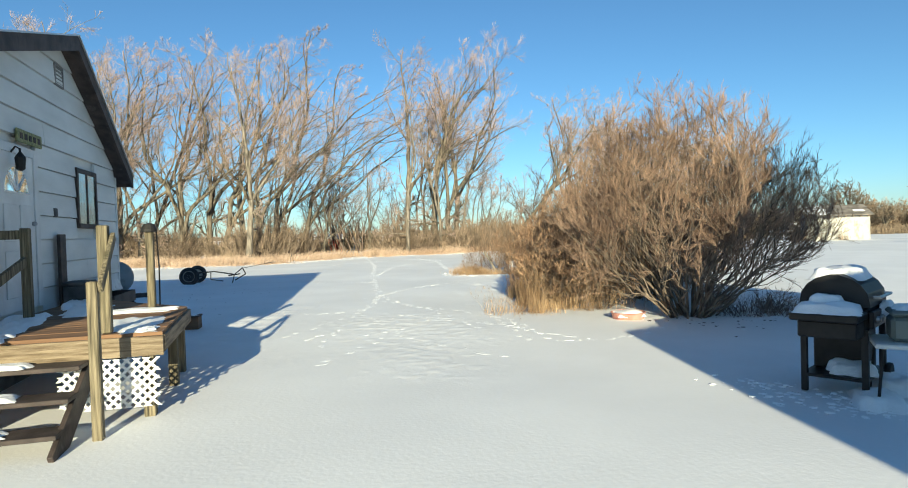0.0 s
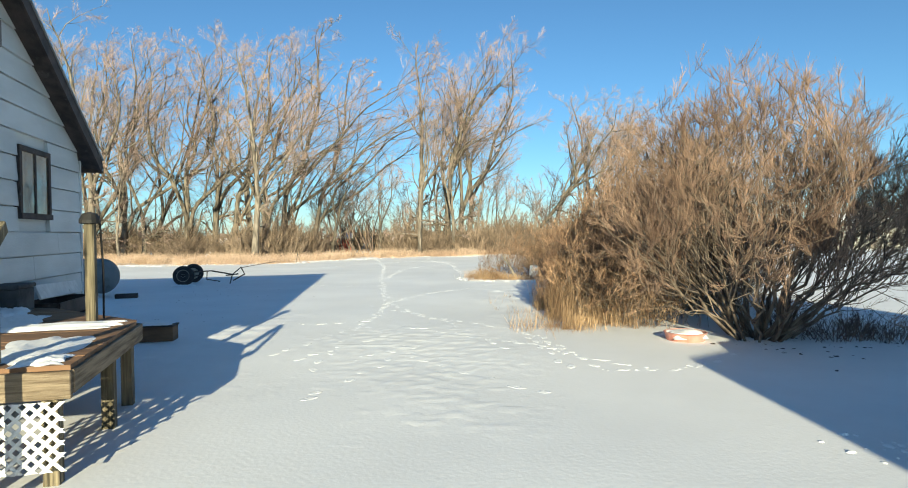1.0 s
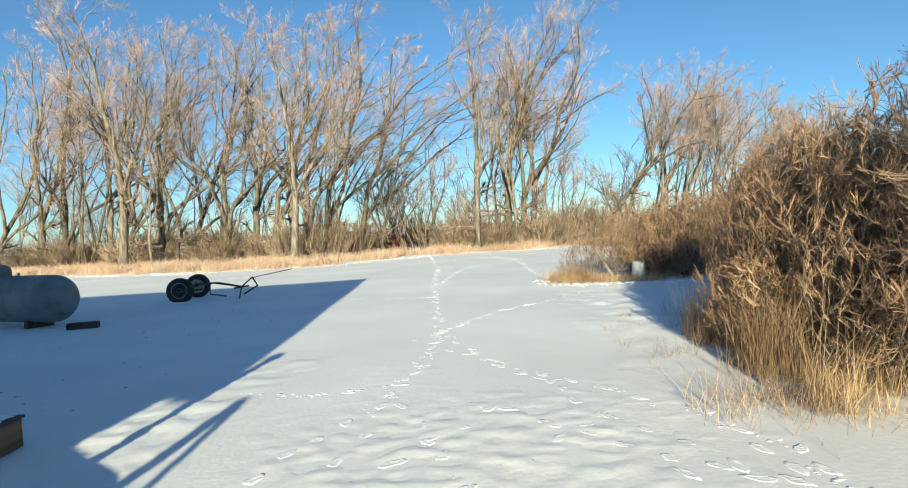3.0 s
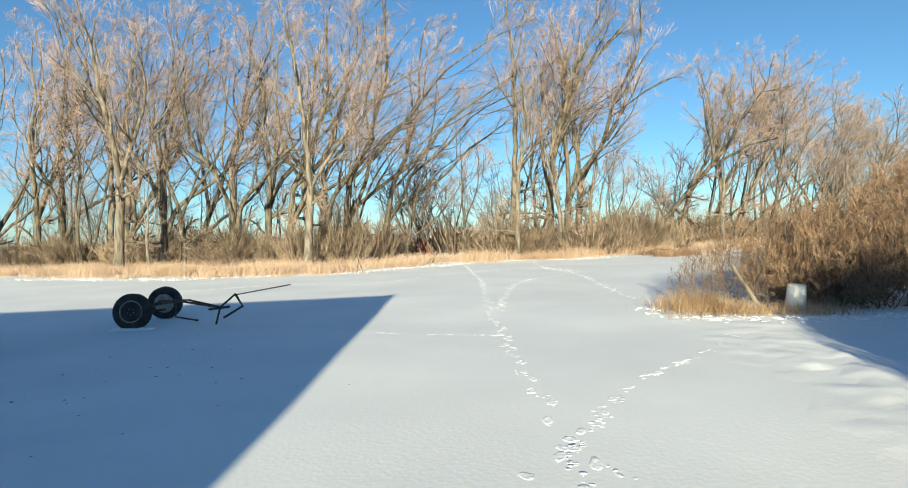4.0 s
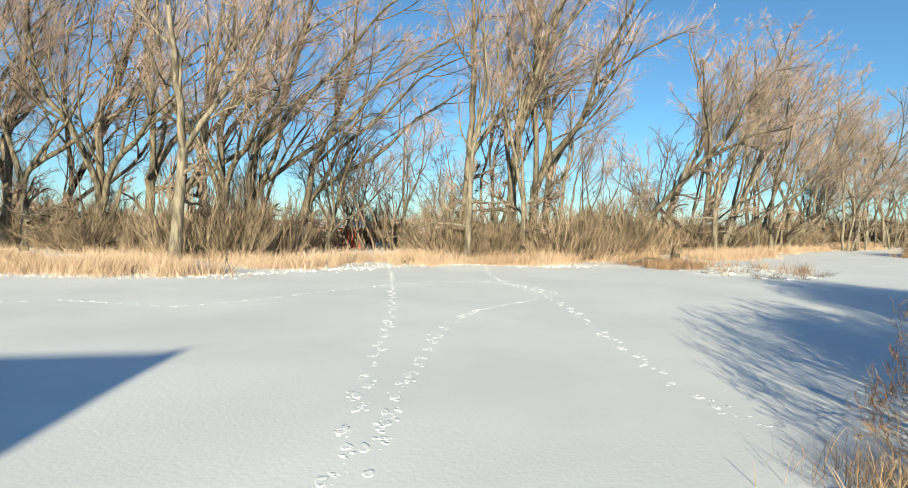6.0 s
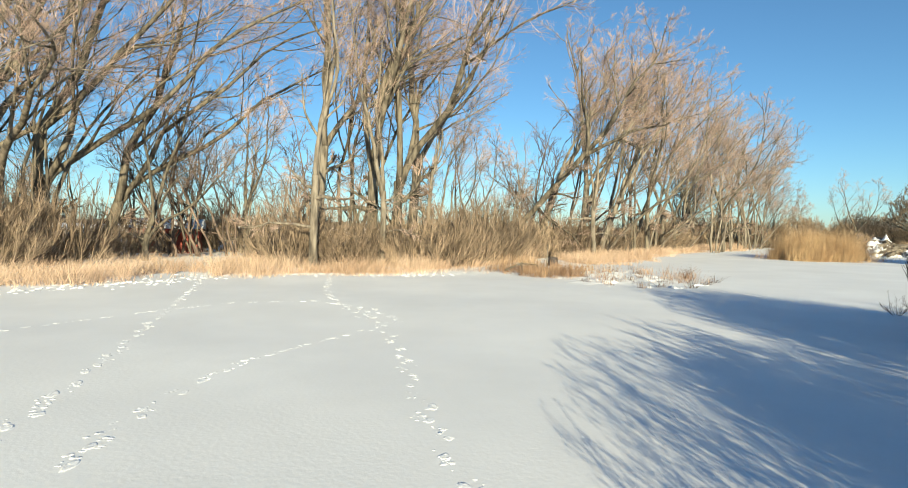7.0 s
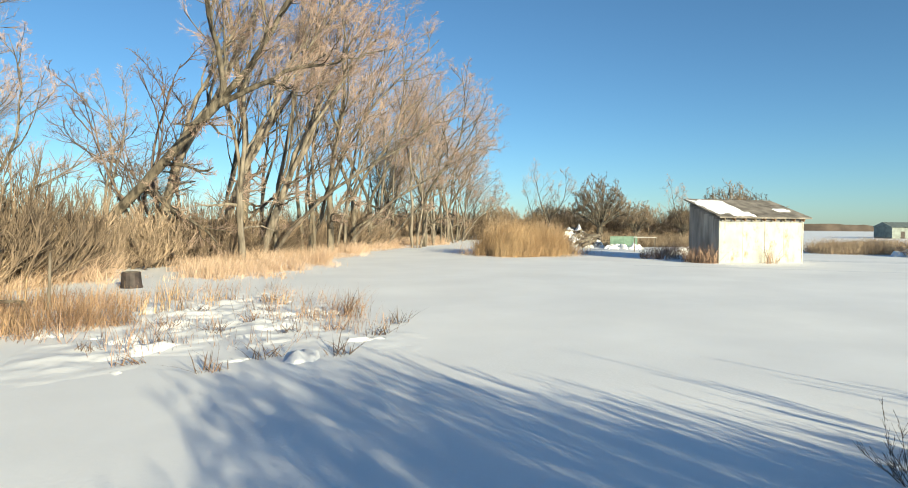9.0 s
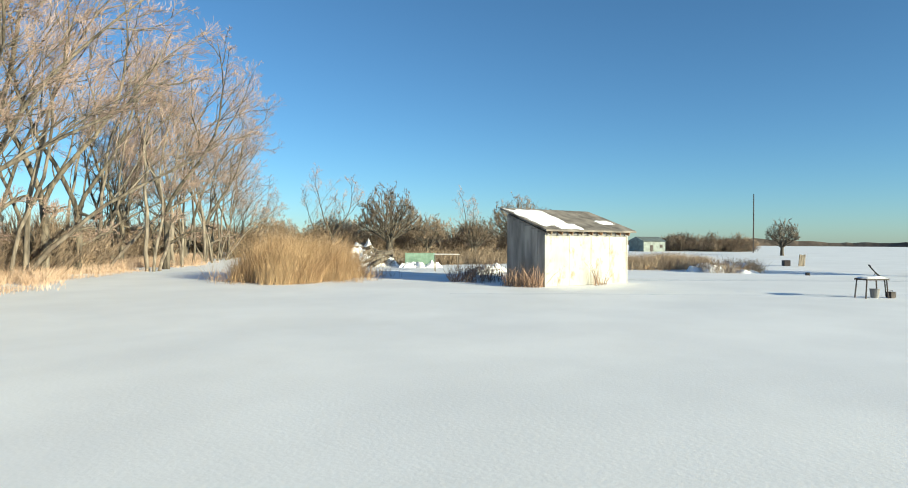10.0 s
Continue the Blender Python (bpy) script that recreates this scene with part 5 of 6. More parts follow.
for u, y, sx, sy, h, s in ((-1.66, -1.02, 0.40, 1.0, 0.035, 1), (-2.78, -1.38, 0.9, 0.45, 0.03, 2), (-3.22, -1.56, 0.28, 0.25, 0.03, 3), (-2.2, -0.25, 1.2, 0.35, 0.06, 4), (-3.0, -0.35, 0.9, 0.35, 0.05, 5), (-1.2, -0.6, 0.7, 0.4, 0.05, 6), (-0.6, -0.3, 0.8, 0.3, 0.08, 7)):
    p = on_house(u, y)
    mound("snow_patch", "patch of old snow lying on deck planks", p[0], p[1], DECK_Z + 0.004, sx * 1.1, sy * 1.1, h * 0.8, 102.6 + s * 2, s, 26, 0.6, None, 0.7, 0.4)
for i in range(3):
    p = on_house(-3.56 - 0.27 * i, -0.55)
    mound("snow_patch", "snow on a wooden step", p[0], p[1], DECK_Z - 0.19 * (i + 1) + 0.001, 0.2, 0.6, 0.04, 102.6, 11 + i)

# things by the house
p = on_house(0.7, -0.30)
crate = thing("crate", "dark crate standing against the house foundation", "crate", pose(p[0], p[1], 0, 0, 0, 102.6))
crate.scale = (1.45, 1.0, 1.38)
for i in range(4):
    for y in (-0.22, 0.2):
        me = Mesh()
        me.box(-0.4, y, 0.02 + 0.14 * i, 0.4, y + 0.02, 0.14 + 0.14 * i, b=0.003)
        part("slat", me, DARK_TRIM, crate)
for x in (-0.4, 0.38):
    me = Mesh()
    me.box(x, -0.2, 0, x + 0.02, 0.2, 0.56)
    part("end_panel", me, DARK_TRIM, crate)
leaning_board = thing("board", "white painted board leaning on a crate against the house", "board", HOUSE @ pose(0.82, -0.30, 0.795, -22, 1.5, 0))
me = Mesh()
me.box(-0.62, -0.012, 0.0, 0.62, 0.012, 0.17, b=0.004)
part("plank", me, LATTICE, leaning_board)
bin_box = thing("storage_box", "dark storage box on the snowy deck by the wall", "box", HOUSE @ pose(-0.33, -0.24, DECK_Z + 0.004))
me = Mesh()
me.box(-0.19, -0.13, 0.0, 0.19, 0.13, 0.24, b=0.012)
part("body", me, FOUNDATION, bin_box)
me = Mesh()
me.box(-0.205, -0.145, 0.242, 0.205, 0.145, 0.285, b=0.01)
part("lid", me, FOUNDATION, bin_box)
box = thing("wooden_box", "brown wooden box with a snowy top in the yard", "box", pose(-4.92, 9.12, 0, 0, 0, 8))
box.scale = (0.8, 0.8, 0.8)
for name, b in (("front", (-0.3, -0.17, 0, 0.3, -0.15, 0.26)), ("back", (-0.3, 0.15, 0, 0.3, 0.17, 0.26)), ("side", (-0.3, -0.15, 0, -0.28, 0.15, 0.26)), ("side", (0.28, -0.15, 0, 0.3, 0.15, 0.26)), ("lid", (-0.32, -0.19, 0.262, 0.32, 0.19, 0.285))):
    me = Mesh()
    me.box(*b, b=0.004)
    part(name, me, DARK_TRIM if name == "lid" else DECKING, box)
mound("snow_patch", "snow on the lid of a wooden box", -4.92, 9.12, 0.231, 0.4, 0.24, 0.03, 8, 21)


def wheel(parent, m, radius=0.32, width=0.2, name="wheel"):
    """A road wheel whose axle is its local z: tyre with grooves, dished rim, hub."""
    w = holder(name, parent)
    w.matrix_basis = m
    me = Mesh()
    r, h = radius, width / 2
    me.lathe([(r * 0.60, -h * 0.7), (r * 0.66, -h * 0.95), (r * 0.85, -h), (r * 0.95, -h * 0.85), (r, -h * 0.6), (r, -h * 0.25), (r * 0.975, -h * 0.2), (r * 0.975, -h * 0.1), (r, -h * 0.05), (r, h * 0.25), (r * 0.975, h * 0.3), (r * 0.975, h * 0.4), (r, h * 0.45), (r, h * 0.6), (r * 0.95, h * 0.85), (r * 0.85, h), (r * 0.66, h * 0.95), (r * 0.60, h * 0.7)], None, 28)
    part("tyre", me, RUBBER, w, smooth=False)
    me = Mesh()
    me.lathe([(r * 0.60, -h * 0.75), (r * 0.62, h * 0.85), (r * 0.58, h * 0.9), (r * 0.50, h * 0.45), (r * 0.30, h * 0.35), (r * 0.24, h * 0.62), (r * 0.10, h * 0.66)], None, 24)
    part("rim", me, RIM, w)
    for i in range(5):
        me = Mesh()
        a = i * 2 * math.pi / 5
        me.lathe([(0.011, 0), (0.011, 0.02), (0.006, 0.026)], Matrix.Translation((0.17 * r * math.cos(a), 0.17 * r * math.sin(a), h * 0.63)), 6)
        part("lug_nut", me, STEEL, w)
    return w


# old tyre at the corner of the house
old = thing("old_tyre", "black old tyre leaning at the corner of the house", "tyre", pose(-7.05, 10.95, 0.27, 0, 70, 10))
wheel(old, pose(0, 0, 0), 0.30, 0.2)

# ---- gas tank ----
tank = thing("gas_tank", "dull white horizontal propane tank on short feet", "tank", pose(-10.7, 16.2, 0, 0, 0, 161.5))
me = Mesh()
R, L = 0.44, 1.45
prof = [(0.02, -L - 0.36)] + [(R * math.cos(a), -L - 0.36 * math.sin(a)) for a in np.linspace(1.35, 0, 7)] + [(R * math.cos(a), L + 0.36 * math.sin(a)) for a in np.linspace(0, 1.35, 7)] + [(0.02, L + 0.36)]
me.lathe(prof, Matrix.Translation((0, 0, 0.52)) @ pose(0, 0, 0, 0, 90, 0), 28)
part("shell", me, TANK, tank, smooth=True)
me = Mesh()
me.lathe([(0.16, 0.90), (0.17, 1.0), (0.155, 1.1), (0.10, 1.16), (0.02, 1.18)], None, 18)
part("valve_dome", me, GREY_WALL, tank, "dark valve cover")
for x in (-1.0, 1.0):
    me = Mesh()
    me.box(x - 0.06, -0.25, -0.05, x + 0.06, 0.25, 0.14, b=0.01)
    part("foot", me, RUST, tank)
for x in (-0.5, 0.55):
    me = Mesh()
    me.tube([(x, 0, 0.95), (x, 0, 1.01)], 0.03, 8)
    part("fitting", me, STEEL, tank)
skid = thing("timber", "dark timber lying beside the propane tank", "timber")
me = Mesh()
me.box(-0.25, -0.09, -0.02, 0.25, 0.09, 0.10, b=0.012)
part("beam", me, DARK_TRIM, skid)
skid.matrix_basis = pose(-8.55, 15.4, 0, 0, 0, 20)

# ---- trailer axle ----
TA, TB = Vector((-8.93, 18.72, 0.31)), Vector((-9.16, 20.05, 0.31))
trailer = thing("trailer_axle", "old bare trailer axle with two tyres and a tongue, in snow", "trailer", Matrix.Translation(((TA.x + TB.x) / 2, (TA.y + TB.y) / 2, 0)))
mid = trailer.matrix_basis.translation.copy()
ax = (TB - TA).normalized()
turn = math.degrees(math.atan2(-ax.y, -ax.x))
for c, flip in ((TA, 0), (TB, 180)):
    wheel(trailer, Matrix.Translation(c - mid - Vector((0, 0, 0.02))) @ pose(0, 0, 0, 0, 0, turn + flip) @ pose(0, 0, 0, 0, 84, 0), 0.30, 0.19)


def bar(name, pts, r, mat, parent, sides=6):
    me = Mesh()
    me.tube([Vector(p) - mid for p in pts], r, sides)
    return part(name, me, mat, parent)


bar("axle", [TA + ax * 0.1, TB - ax * 0.1], 0.035, RUST, trailer)
bar("tongue", [(-8.98, 19.05, 0.36), (-8.2, 18.95, 0.42), (-7.55, 18.98, 0.30)], 0.02, RUST, trailer)
bar("tongue", [(-9.08, 19.72, 0.36), (-8.3, 19.35, 0.40), (-7.55, 19.02, 0.30)], 0.018, RUST, trailer)
bar("jack", [(-7.62, 18.96, 0.02), (-7.55, 18.98, 0.30), (-7.30, 19.05, 0.52)], 0.017, RUST, trailer)
bar("jack_handle", [(-7.30, 19.05, 0.50), (-6.7, 18.72, 0.60), (-6.1, 18.40, 0.70)], 0.010, BARK, trailer, 5)
bar("cross_bar", [(-7.75, 19.0, 0.27), (-7.35, 18.9, 0.32)], 0.022, RUST, trailer)
bar("hitch", [(-7.3, 19.05, 0.50), (-7.22, 19.12, 0.30), (-7.6, 19.2, 0.10)], 0.02, RUST, trailer)
bar("brace", [(-8.3, 18.93, 0.40), (-8.32, 18.95, 0.16), (-7.9, 18.9, 0.10)], 0.016, RUST, trailer)
bar("spring", [(-9.2, 18.95, 0.28), (-8.9, 18.95, 0.24), (-8.5, 18.95, 0.29)], 0.022, RUST, trailer)
trailer.matrix_basis = Matrix.Translation(mid + Vector((0.32, 0.17, 0)))
mound("snow_patch", "snow drifted against a trailer wheel", -8.61, 18.88, -0.01, 0.7, 0.4, 0.05, 20, 31)

# ---- grill and side table ----
grill = thing("gas_grill", "black gas grill on a cart, its lid and shelves under snow", "grill", pose(2.98, 3.98, 0, 0, 0, 42) @ Matrix.Diagonal((1.08, 1.16, 1.12, 1)))
me = Mesh()
me.box(-0.28, -0.22, 0.50, 0.28, 0.22, 0.68, b=0.02)
part("firebox", me, BLACK, grill)
me = Mesh()
n = 10
prof = [(-0.23, 0.685)] + [(-0.23 * math.cos(a), 0.72 + 0.21 * math.sin(a)) for a in np.linspace(0.0, math.pi, n)] + [(0.23, 0.685)]
me.add([(x, y, z) for x in (-0.29, 0.29) for y, z in prof], [list(range(len(prof)))[::-1], [len(prof) + i for i in range(len(prof))]] + [[i, (i + 1) % len(prof), (i + 1) % len(prof) + len(prof), i + len(prof)] for i in range(len(prof))])
part("lid", me, BLACK, grill)
me = Mesh()
me.tube([(-0.2, -0.235, 0.76), (-0.2, -0.275, 0.76), (0.2, -0.275, 0.76), (0.2, -0.235, 0.76)], 0.012, 6)
part("lid_handle", me, STEEL, grill, "steel handle")
for x0, x1 in ((-0.62, -0.30), (0.30, 0.58)):
    me = Mesh()
    me.box(x0, -0.22, 0.60, x1, 0.22, 0.66, b=0.012)
    part("side_shelf", me, BLACK, grill)
me = Mesh()
me.box(-0.55, -0.20, 0.47, -0.32, 0.18, 0.595, b=0.01)
part("side_burner", me, BLACK, grill)
me = Mesh()
me.box(-0.30, -0.255, 0.53, 0.30, -0.222, 0.66, b=0.008)
panel = part("control_panel", me, BLACK, grill)
for i in range(4):
    me = Mesh()
    me.lathe([(0.026, 0), (0.024, 0.02), (0.018, 0.026)], Matrix.Translation((-0.2 + 0.13 * i, -0.256, 0.595)) @ pose(0, 0, 0, 90), 12)
    part("knob", me, STEEL, panel)
for x in (-0.30, 0.30):
    for y in (-0.2, 0.2):
        me = Mesh()
        me.box(x - 0.022, y - 0.022, 0.0, x + 0.022, y + 0.022, 0.52, b=0.004)
        part("leg", me, BLACK, grill)
me = Mesh()
me.box(-0.32, -0.22, 0.12, 0.32, 0.22, 0.145, b=0.004)
part("bottom_shelf", me, BLACK, grill)
me = Mesh()
me.box(-0.05, -0.16, 0.146, 0.28, 0.2, 0.498, b=0.01)
part("cabinet", me, BLACK, grill)
for y in (-0.24, 0.24):
    me = Mesh()
    me.lathe([(0.02, -0.02), (0.085, -0.02), (0.09, 0), (0.085, 0.02), (0.02, 0.02)], Matrix.Translation((0.31, y, 0.09)) @ pose(0, 0, 0, 90), 18)
    part("wheel", me, RUBBER, grill)
GM = grill.matrix_basis


def on_grill(x, y, z, sx, sy, h, s):
    q = GM @ Vector((x, y, z))
    mound("snow_cap", "thick cap of snow on the black grill", q.x, q.y, q.z, sx * 1.2, sy * 1.2, h * 1.2, 42 + 3 * s, 40 + s)


on_grill(0.05, 0.02, 0.885, 0.46, 0.36, 0.085, 1)
on_grill(-0.46, 0.0, 0.662, 0.30, 0.40, 0.07, 2)
on_grill(-0.36, 0.03, 0.71, 0.16, 0.22, 0.07, 3)
on_grill(0.10, -0.262, 0.60, 0.26, 0.10, 0.10, 4)
on_grill(0.0, -0.05, 0.15, 0.45, 0.3, 0.08, 5)
on_grill(-0.35, -0.28, 0.0, 0.5, 0.3, 0.07, 6)
on_grill(0.15, -0.3, 0.0, 0.45, 0.3, 0.10, 7)
stand = thing("side_table", "small folding table with thin steel legs, snow on it", "table", pose(3.22, 3.42, 0, 0, 0, -30) @ Matrix.Scale(1.5, 4))
me = Mesh()
me.box(-0.22, -0.18, 0.315, 0.22, 0.18, 0.34, b=0.006)
part("tabletop", me, BUCKET, stand)
for x in (-0.2, 0.2):
    for y in (-0.16, 0.16):
        me = Mesh()
        me.tube([(x * 0.9, y * 0.9, 0.315), (x * 1.05, y * 1.05, -0.01)], 0.008, 5)
        part("leg", me, BLACK, stand)
cooler = thing("cooler", "grey plastic cooler with a rounded lid, snow on top", "cooler", pose(3.22, 3.42, 0.511, 0, 0, -30) @ Matrix.Scale(1.2, 4))
me = Mesh()
me.box(-0.17, -0.12, 0, 0.17, 0.12, 0.17, b=0.025)
part("body", me, BARN_GREY, cooler)
me = Mesh()
me.box(-0.175, -0.125, 0.172, 0.175, 0.125, 0.215, b=0.018)
part("lid", me, BARN_GREY, cooler)
mound("snow_cap", "snow on a plastic cooler", 3.22, 3.42, 0.769, 0.34, 0.25, 0.05, -30, 52)

# ---- yard odds and ends ----
ring = thing("plastic_tub", "shallow faded red plastic tub filled with snow", "tub", pose(2.47, 8.44, 0))
me = Mesh()
me.lathe([(0.24, -0.02), (0.27, 0.10), (0.285, 0.115), (0.27, 0.12), (0.25, 0.105), (0.23, 0.02)], None, 24)
part("tub", me, RED, ring)
mound("snow_cap", "snow filling a red plastic tub", 2.47, 8.44, 0.055, 0.46, 0.46, 0.085, 0, 61)
pail = thing("bucket", "weathered white plastic bucket upside down in the weeds", "bucket", pose(2.13, 19.62, 0, 4, 3, 0))
me = Mesh()
me.lathe([(0.16, -0.02), (0.165, 0.02), (0.155, 0.04), (0.135, 0.40), (0.125, 0.42), (0.02, 0.42)], None, 20)
part("body", me, BUCKET, pail)
me = Mesh()
me.tube([(-0.16, 0, 0.05), (-0.12, -0.14, 0.10), (0, -0.19, 0.12), (0.12, -0.14, 0.10), (0.16, 0, 0.05)], 0.004, 5)
part("handle", me, STEEL, pail)
limb = thing("dead_branch", "pale broken branch sticking up out of the brush", "branch")
me = Mesh()
me.tube([(1.62, 19.5, -0.05), (1.40, 19.55, 0.35), (1.15, 19.6, 0.78)], [0.035, 0.033, 0.028], 7)
part("limb", me, PALE_BARK, limb)
tripod = thing("wooden_tripod", "small pale tripod of three tied sticks", "tripod", pose(-8.3, 32.4, 0))
for i in range(3):
    a = i * 2.094 + 0.4
    me = Mesh()
    me.tube([(0.17 * math.cos(a), 0.17 * math.sin(a), -0.03), (-0.02 * math.cos(a), -0.02 * math.sin(a), 0.50 + 0.06 * i)], 0.013, 6)
    part("leg", me, PALE_BARK, tripod)
me = Mesh()
me.lathe([(0.025, 0.42), (0.03, 0.44), (0.03, 0.47), (0.025, 0.49)], None, 8)
part("binding", me, DARK_TRIM, tripod)
stump = thing("stump", "cut dark tree stump in snow-dusted grass", "stump", pose(6.9, 43.8, 0))
me = Mesh()
me.lathe([(0.26, -0.05), (0.21, 0.08), (0.19, 0.32), (0.185, 0.34), (0.02, 0.345)], None, 14)
part("trunk", me, DARK_TRIM, stump)
me = Mesh()
me.lathe([(0.17, 0.346), (0.165, 0.352), (0.01, 0.354)], None, 14)
part("cut_face", me, PALE_BARK, stump)
log = thing("fallen_branch", "dark fallen branch lying on the snow", "branch", pose(-0.1, -2.0, 0))
me = Mesh()
me.tubes([[(4.0, 41.5, 0.12), (4.5, 41.4, 0.35), (5.1, 41.6, 0.28)], [(4.5, 41.4, 0.35), (4.55, 41.4, 0.1), (4.5, 41.3, -0.03)], [(5.1, 41.6, 0.28), (5.15, 41.6, 0.1), (5.2, 41.6, -0.03)]], [[0.035, 0.03, 0.025]] * 3, 6)
part("limb", me, BARK, log)

# ---- white shed ----
SHED = pose(27.25, 42.62, 0, 0, 0, -19.6)
SW, SD, SF, SB = 4.02, 1.86, 1.76, 2.40
shed = thing("shed", "weathered cream-white plywood shed with a snowy sloping roof", "shed", SHED)
me = Mesh()
me.add([(0, 0.03, -0.05), (SW, 0.03, -0.05), (SW, SD, -0.05), (0, SD, -0.05), (0, 0.03, SF), (SW, 0.03, SF), (SW, SD, SB), (0, SD, SB)], [[0, 1, 5, 4], [1, 2, 6, 5], [2, 3, 7, 6], [3, 0, 4, 7], [4, 5, 6, 7], [3, 2, 1, 0]])
part("wall", me, GREY_WALL, shed)
for i, (x0, x1) in enumerate(((0.06, 1.09), (1.10, 2.13), (2.17, 3.07), (3.08, SW - 0.05))):
    me = Mesh()
    me.box(x0, 0.0, 0.0, x1, 0.028, SF - 0.12, b=0.003)
    part("panel", me, PLY, shed)
for x0, x1 in ((-0.02, 0.055), (2.135, 2.165), (SW - 0.045, SW + 0.02)):
    me = Mesh()
    me.box(x0, -0.015, -0.02, x1, 0.05, SF - 0.1, b=0.003)
    part("trim_board", me, PLY, shed)
for i in range(6):
    me = Mesh()
    me.box(-0.008, 0.05 + 0.3 * i, 0, -0.0, 0.05 + 0.3 * i + 0.29, SF + (SB - SF) * (0.05 + 0.3 * i) / SD - 0.03)
    part("side_board", me, SHED_SIDE, shed)
fall = (SB - SF) / SD
me = Mesh()
me.add([(x, y, SF + fall * y + dz) for dz in (0.10, 0.16) for x, y in ((-0.2, -0.25), (SW + 0.2, -0.25), (SW + 0.2, SD + 0.15), (-0.2, SD + 0.15))], [[3, 2, 1, 0], [4, 5, 6, 7], [0, 1, 5, 4], [1, 2, 6, 5], [2, 3, 7, 6], [3, 0, 4, 7]])
roof = part("roof", me, SHED_ROOF, shed)
for i in range(9):
    x = 0.1 + 0.475 * i
    beam((x, -0.215, SF + 0.095 - 0.215 * fall), (x, 0.0, SF + 0.095), 0.05, 0.12, DECKING if i % 3 else RIM_WOOD, "rafter_tail", shed)
me = Mesh()
me.box(-0.02, -0.01, SF - 0.115, SW + 0.02, 0.026, SF - 0.0, b=0.004)
part("frieze_board", me, GREY_WALL, shed)


def roof_snow(x0, x1, y0, y1, seed, h=0.06):
    q = SHED @ Vector(((x0 + x1) / 2, (y0 + y1) / 2, SF + fall * (y0 + y1) / 2 + 0.168))
    ob = mound("snow_patch", "patch of snow on the shed roof", q.x, q.y, q.z, x1 - x0, (y1 - y0), h, 0, seed)
    ob.matrix_basis = Matrix.Translation(q) @ pose(0, 0, 0, 0, 0, -19.6) @ pose(0, 0, 0, math.degrees(math.atan(fall)))


roof_snow(-0.1, 1.45, 0.1, 1.86, 71)
roof_snow(3.15, 3.85, 0.42, 0.8, 72, 0.04)
roof_snow(0.55, 1.6, -0.2, 0.32, 73, 0.05)

# ---- far things on the east side ----
frame_rack = thing("garden_frame", "low pale wooden frame standing in snow", "frame", pose(32.9, 51.15, 0, 0, 0, -48))
for x in (0, 1.1):
    for y in (0, 0.45):
        me = Mesh()
        me.tube([(x, y, -0.05), (x, y, 0.80)], 0.016, 6)
        part("leg", me, PALE_BARK, frame_rack)
me = Mesh()
me.box(-0.05, -0.05, 0.802, 1.15, 0.5, 0.83, b=0.008)
part("top", me, LATTICE, frame_rack)
sheet = thing("metal_sheet", "faded green metal sheet standing on edge", "sheet")
me = Mesh()
for i in range(12):
    me.box(0.14 * i, 0.02 * (i % 2), 0.0, 0.14 * i + 0.137, 0.02 * (i % 2) + 0.015, 0.78)
part("sheet", me, GREEN, sheet)
sheet.matrix_basis = pose(35.7, 55.3, 0, 0, 0, -46)
r6 = np.random.default_rng(66)
for i in range(26):
    a = r6.uniform(-0.6, 3.2)
    x, y = 35.2 + r6.normal(0, 1.0), 58.0 + r6.normal(0, 1.0)
    z = max(0.1, 1.25 - 0.45 * math.hypot(x - 35.4, y - 58.2)) * r6.uniform(0.4, 1)
    lg = thing("log", "snow-dusted log on a brush pile", "log", None, "logs of the brush pile")
    me = Mesh()
    me.tube([(-0.9, 0, 0), (0, 0.03, 0.04), (0.9, 0, 0)], [0.10, 0.11, 0.08], 7)
    part("timber", me, PALE_BARK if i % 3 else BARK, lg)
    lg.matrix_basis = pose(x, y, z, 0, r6.uniform(-22, 22), math.degrees(a))
for i, (x, y, sx, h) in enumerate(((34.6, 57.6, 2.0, 1.0), (35.8, 58.4, 2.4, 1.5), (36.2, 57.2, 1.6, 0.6), (34.0, 58.6, 1.5, 0.8), (35.6, 54.5, 1.0, 0.4), (36.3, 53.9, 0.9, 0.36), (35.2, 54.9, 0.7, 0.3), (32.2, 48.4, 1.0, 0.3), (33.2, 48.6, 1.2, 0.36), (34.6, 49.0, 1.2, 0.4))):
    mound("snow_heap", "snow-covered heap of brush and rubble", x, y, -0.03, sx, sx * 0.8, h * 0.75, 30 * i, 90 + i, 18, 0.8, SNOW, 1.0, 0.5)
for i, (x, y, sx, h) in enumerate(((42.0, 40.8, 2.2, 0.32), (42.9, 40.0, 2.2, 0.4), (41.8, 39.4, 1.4, 0.18))):
    mound("snow_heap", "low snowy mound with weeds", x, y, -0.03, sx, sx * 0.8, h, 30 * i, 98 + i, 14, 0.7)
barn = thing("barn", "far grey-green metal barn with a shallow gable roof", "barn", pose(107.4, 63.9, 0, 0, 0, -28))
barn.scale = (0.8, 0.8, 0.85)
me = Mesh()
me.box(-2.9, -1.5, -0.3, 2.9, 2.5, 1.9)
part("wall", me, BARN_GREY, barn)
me = Mesh()
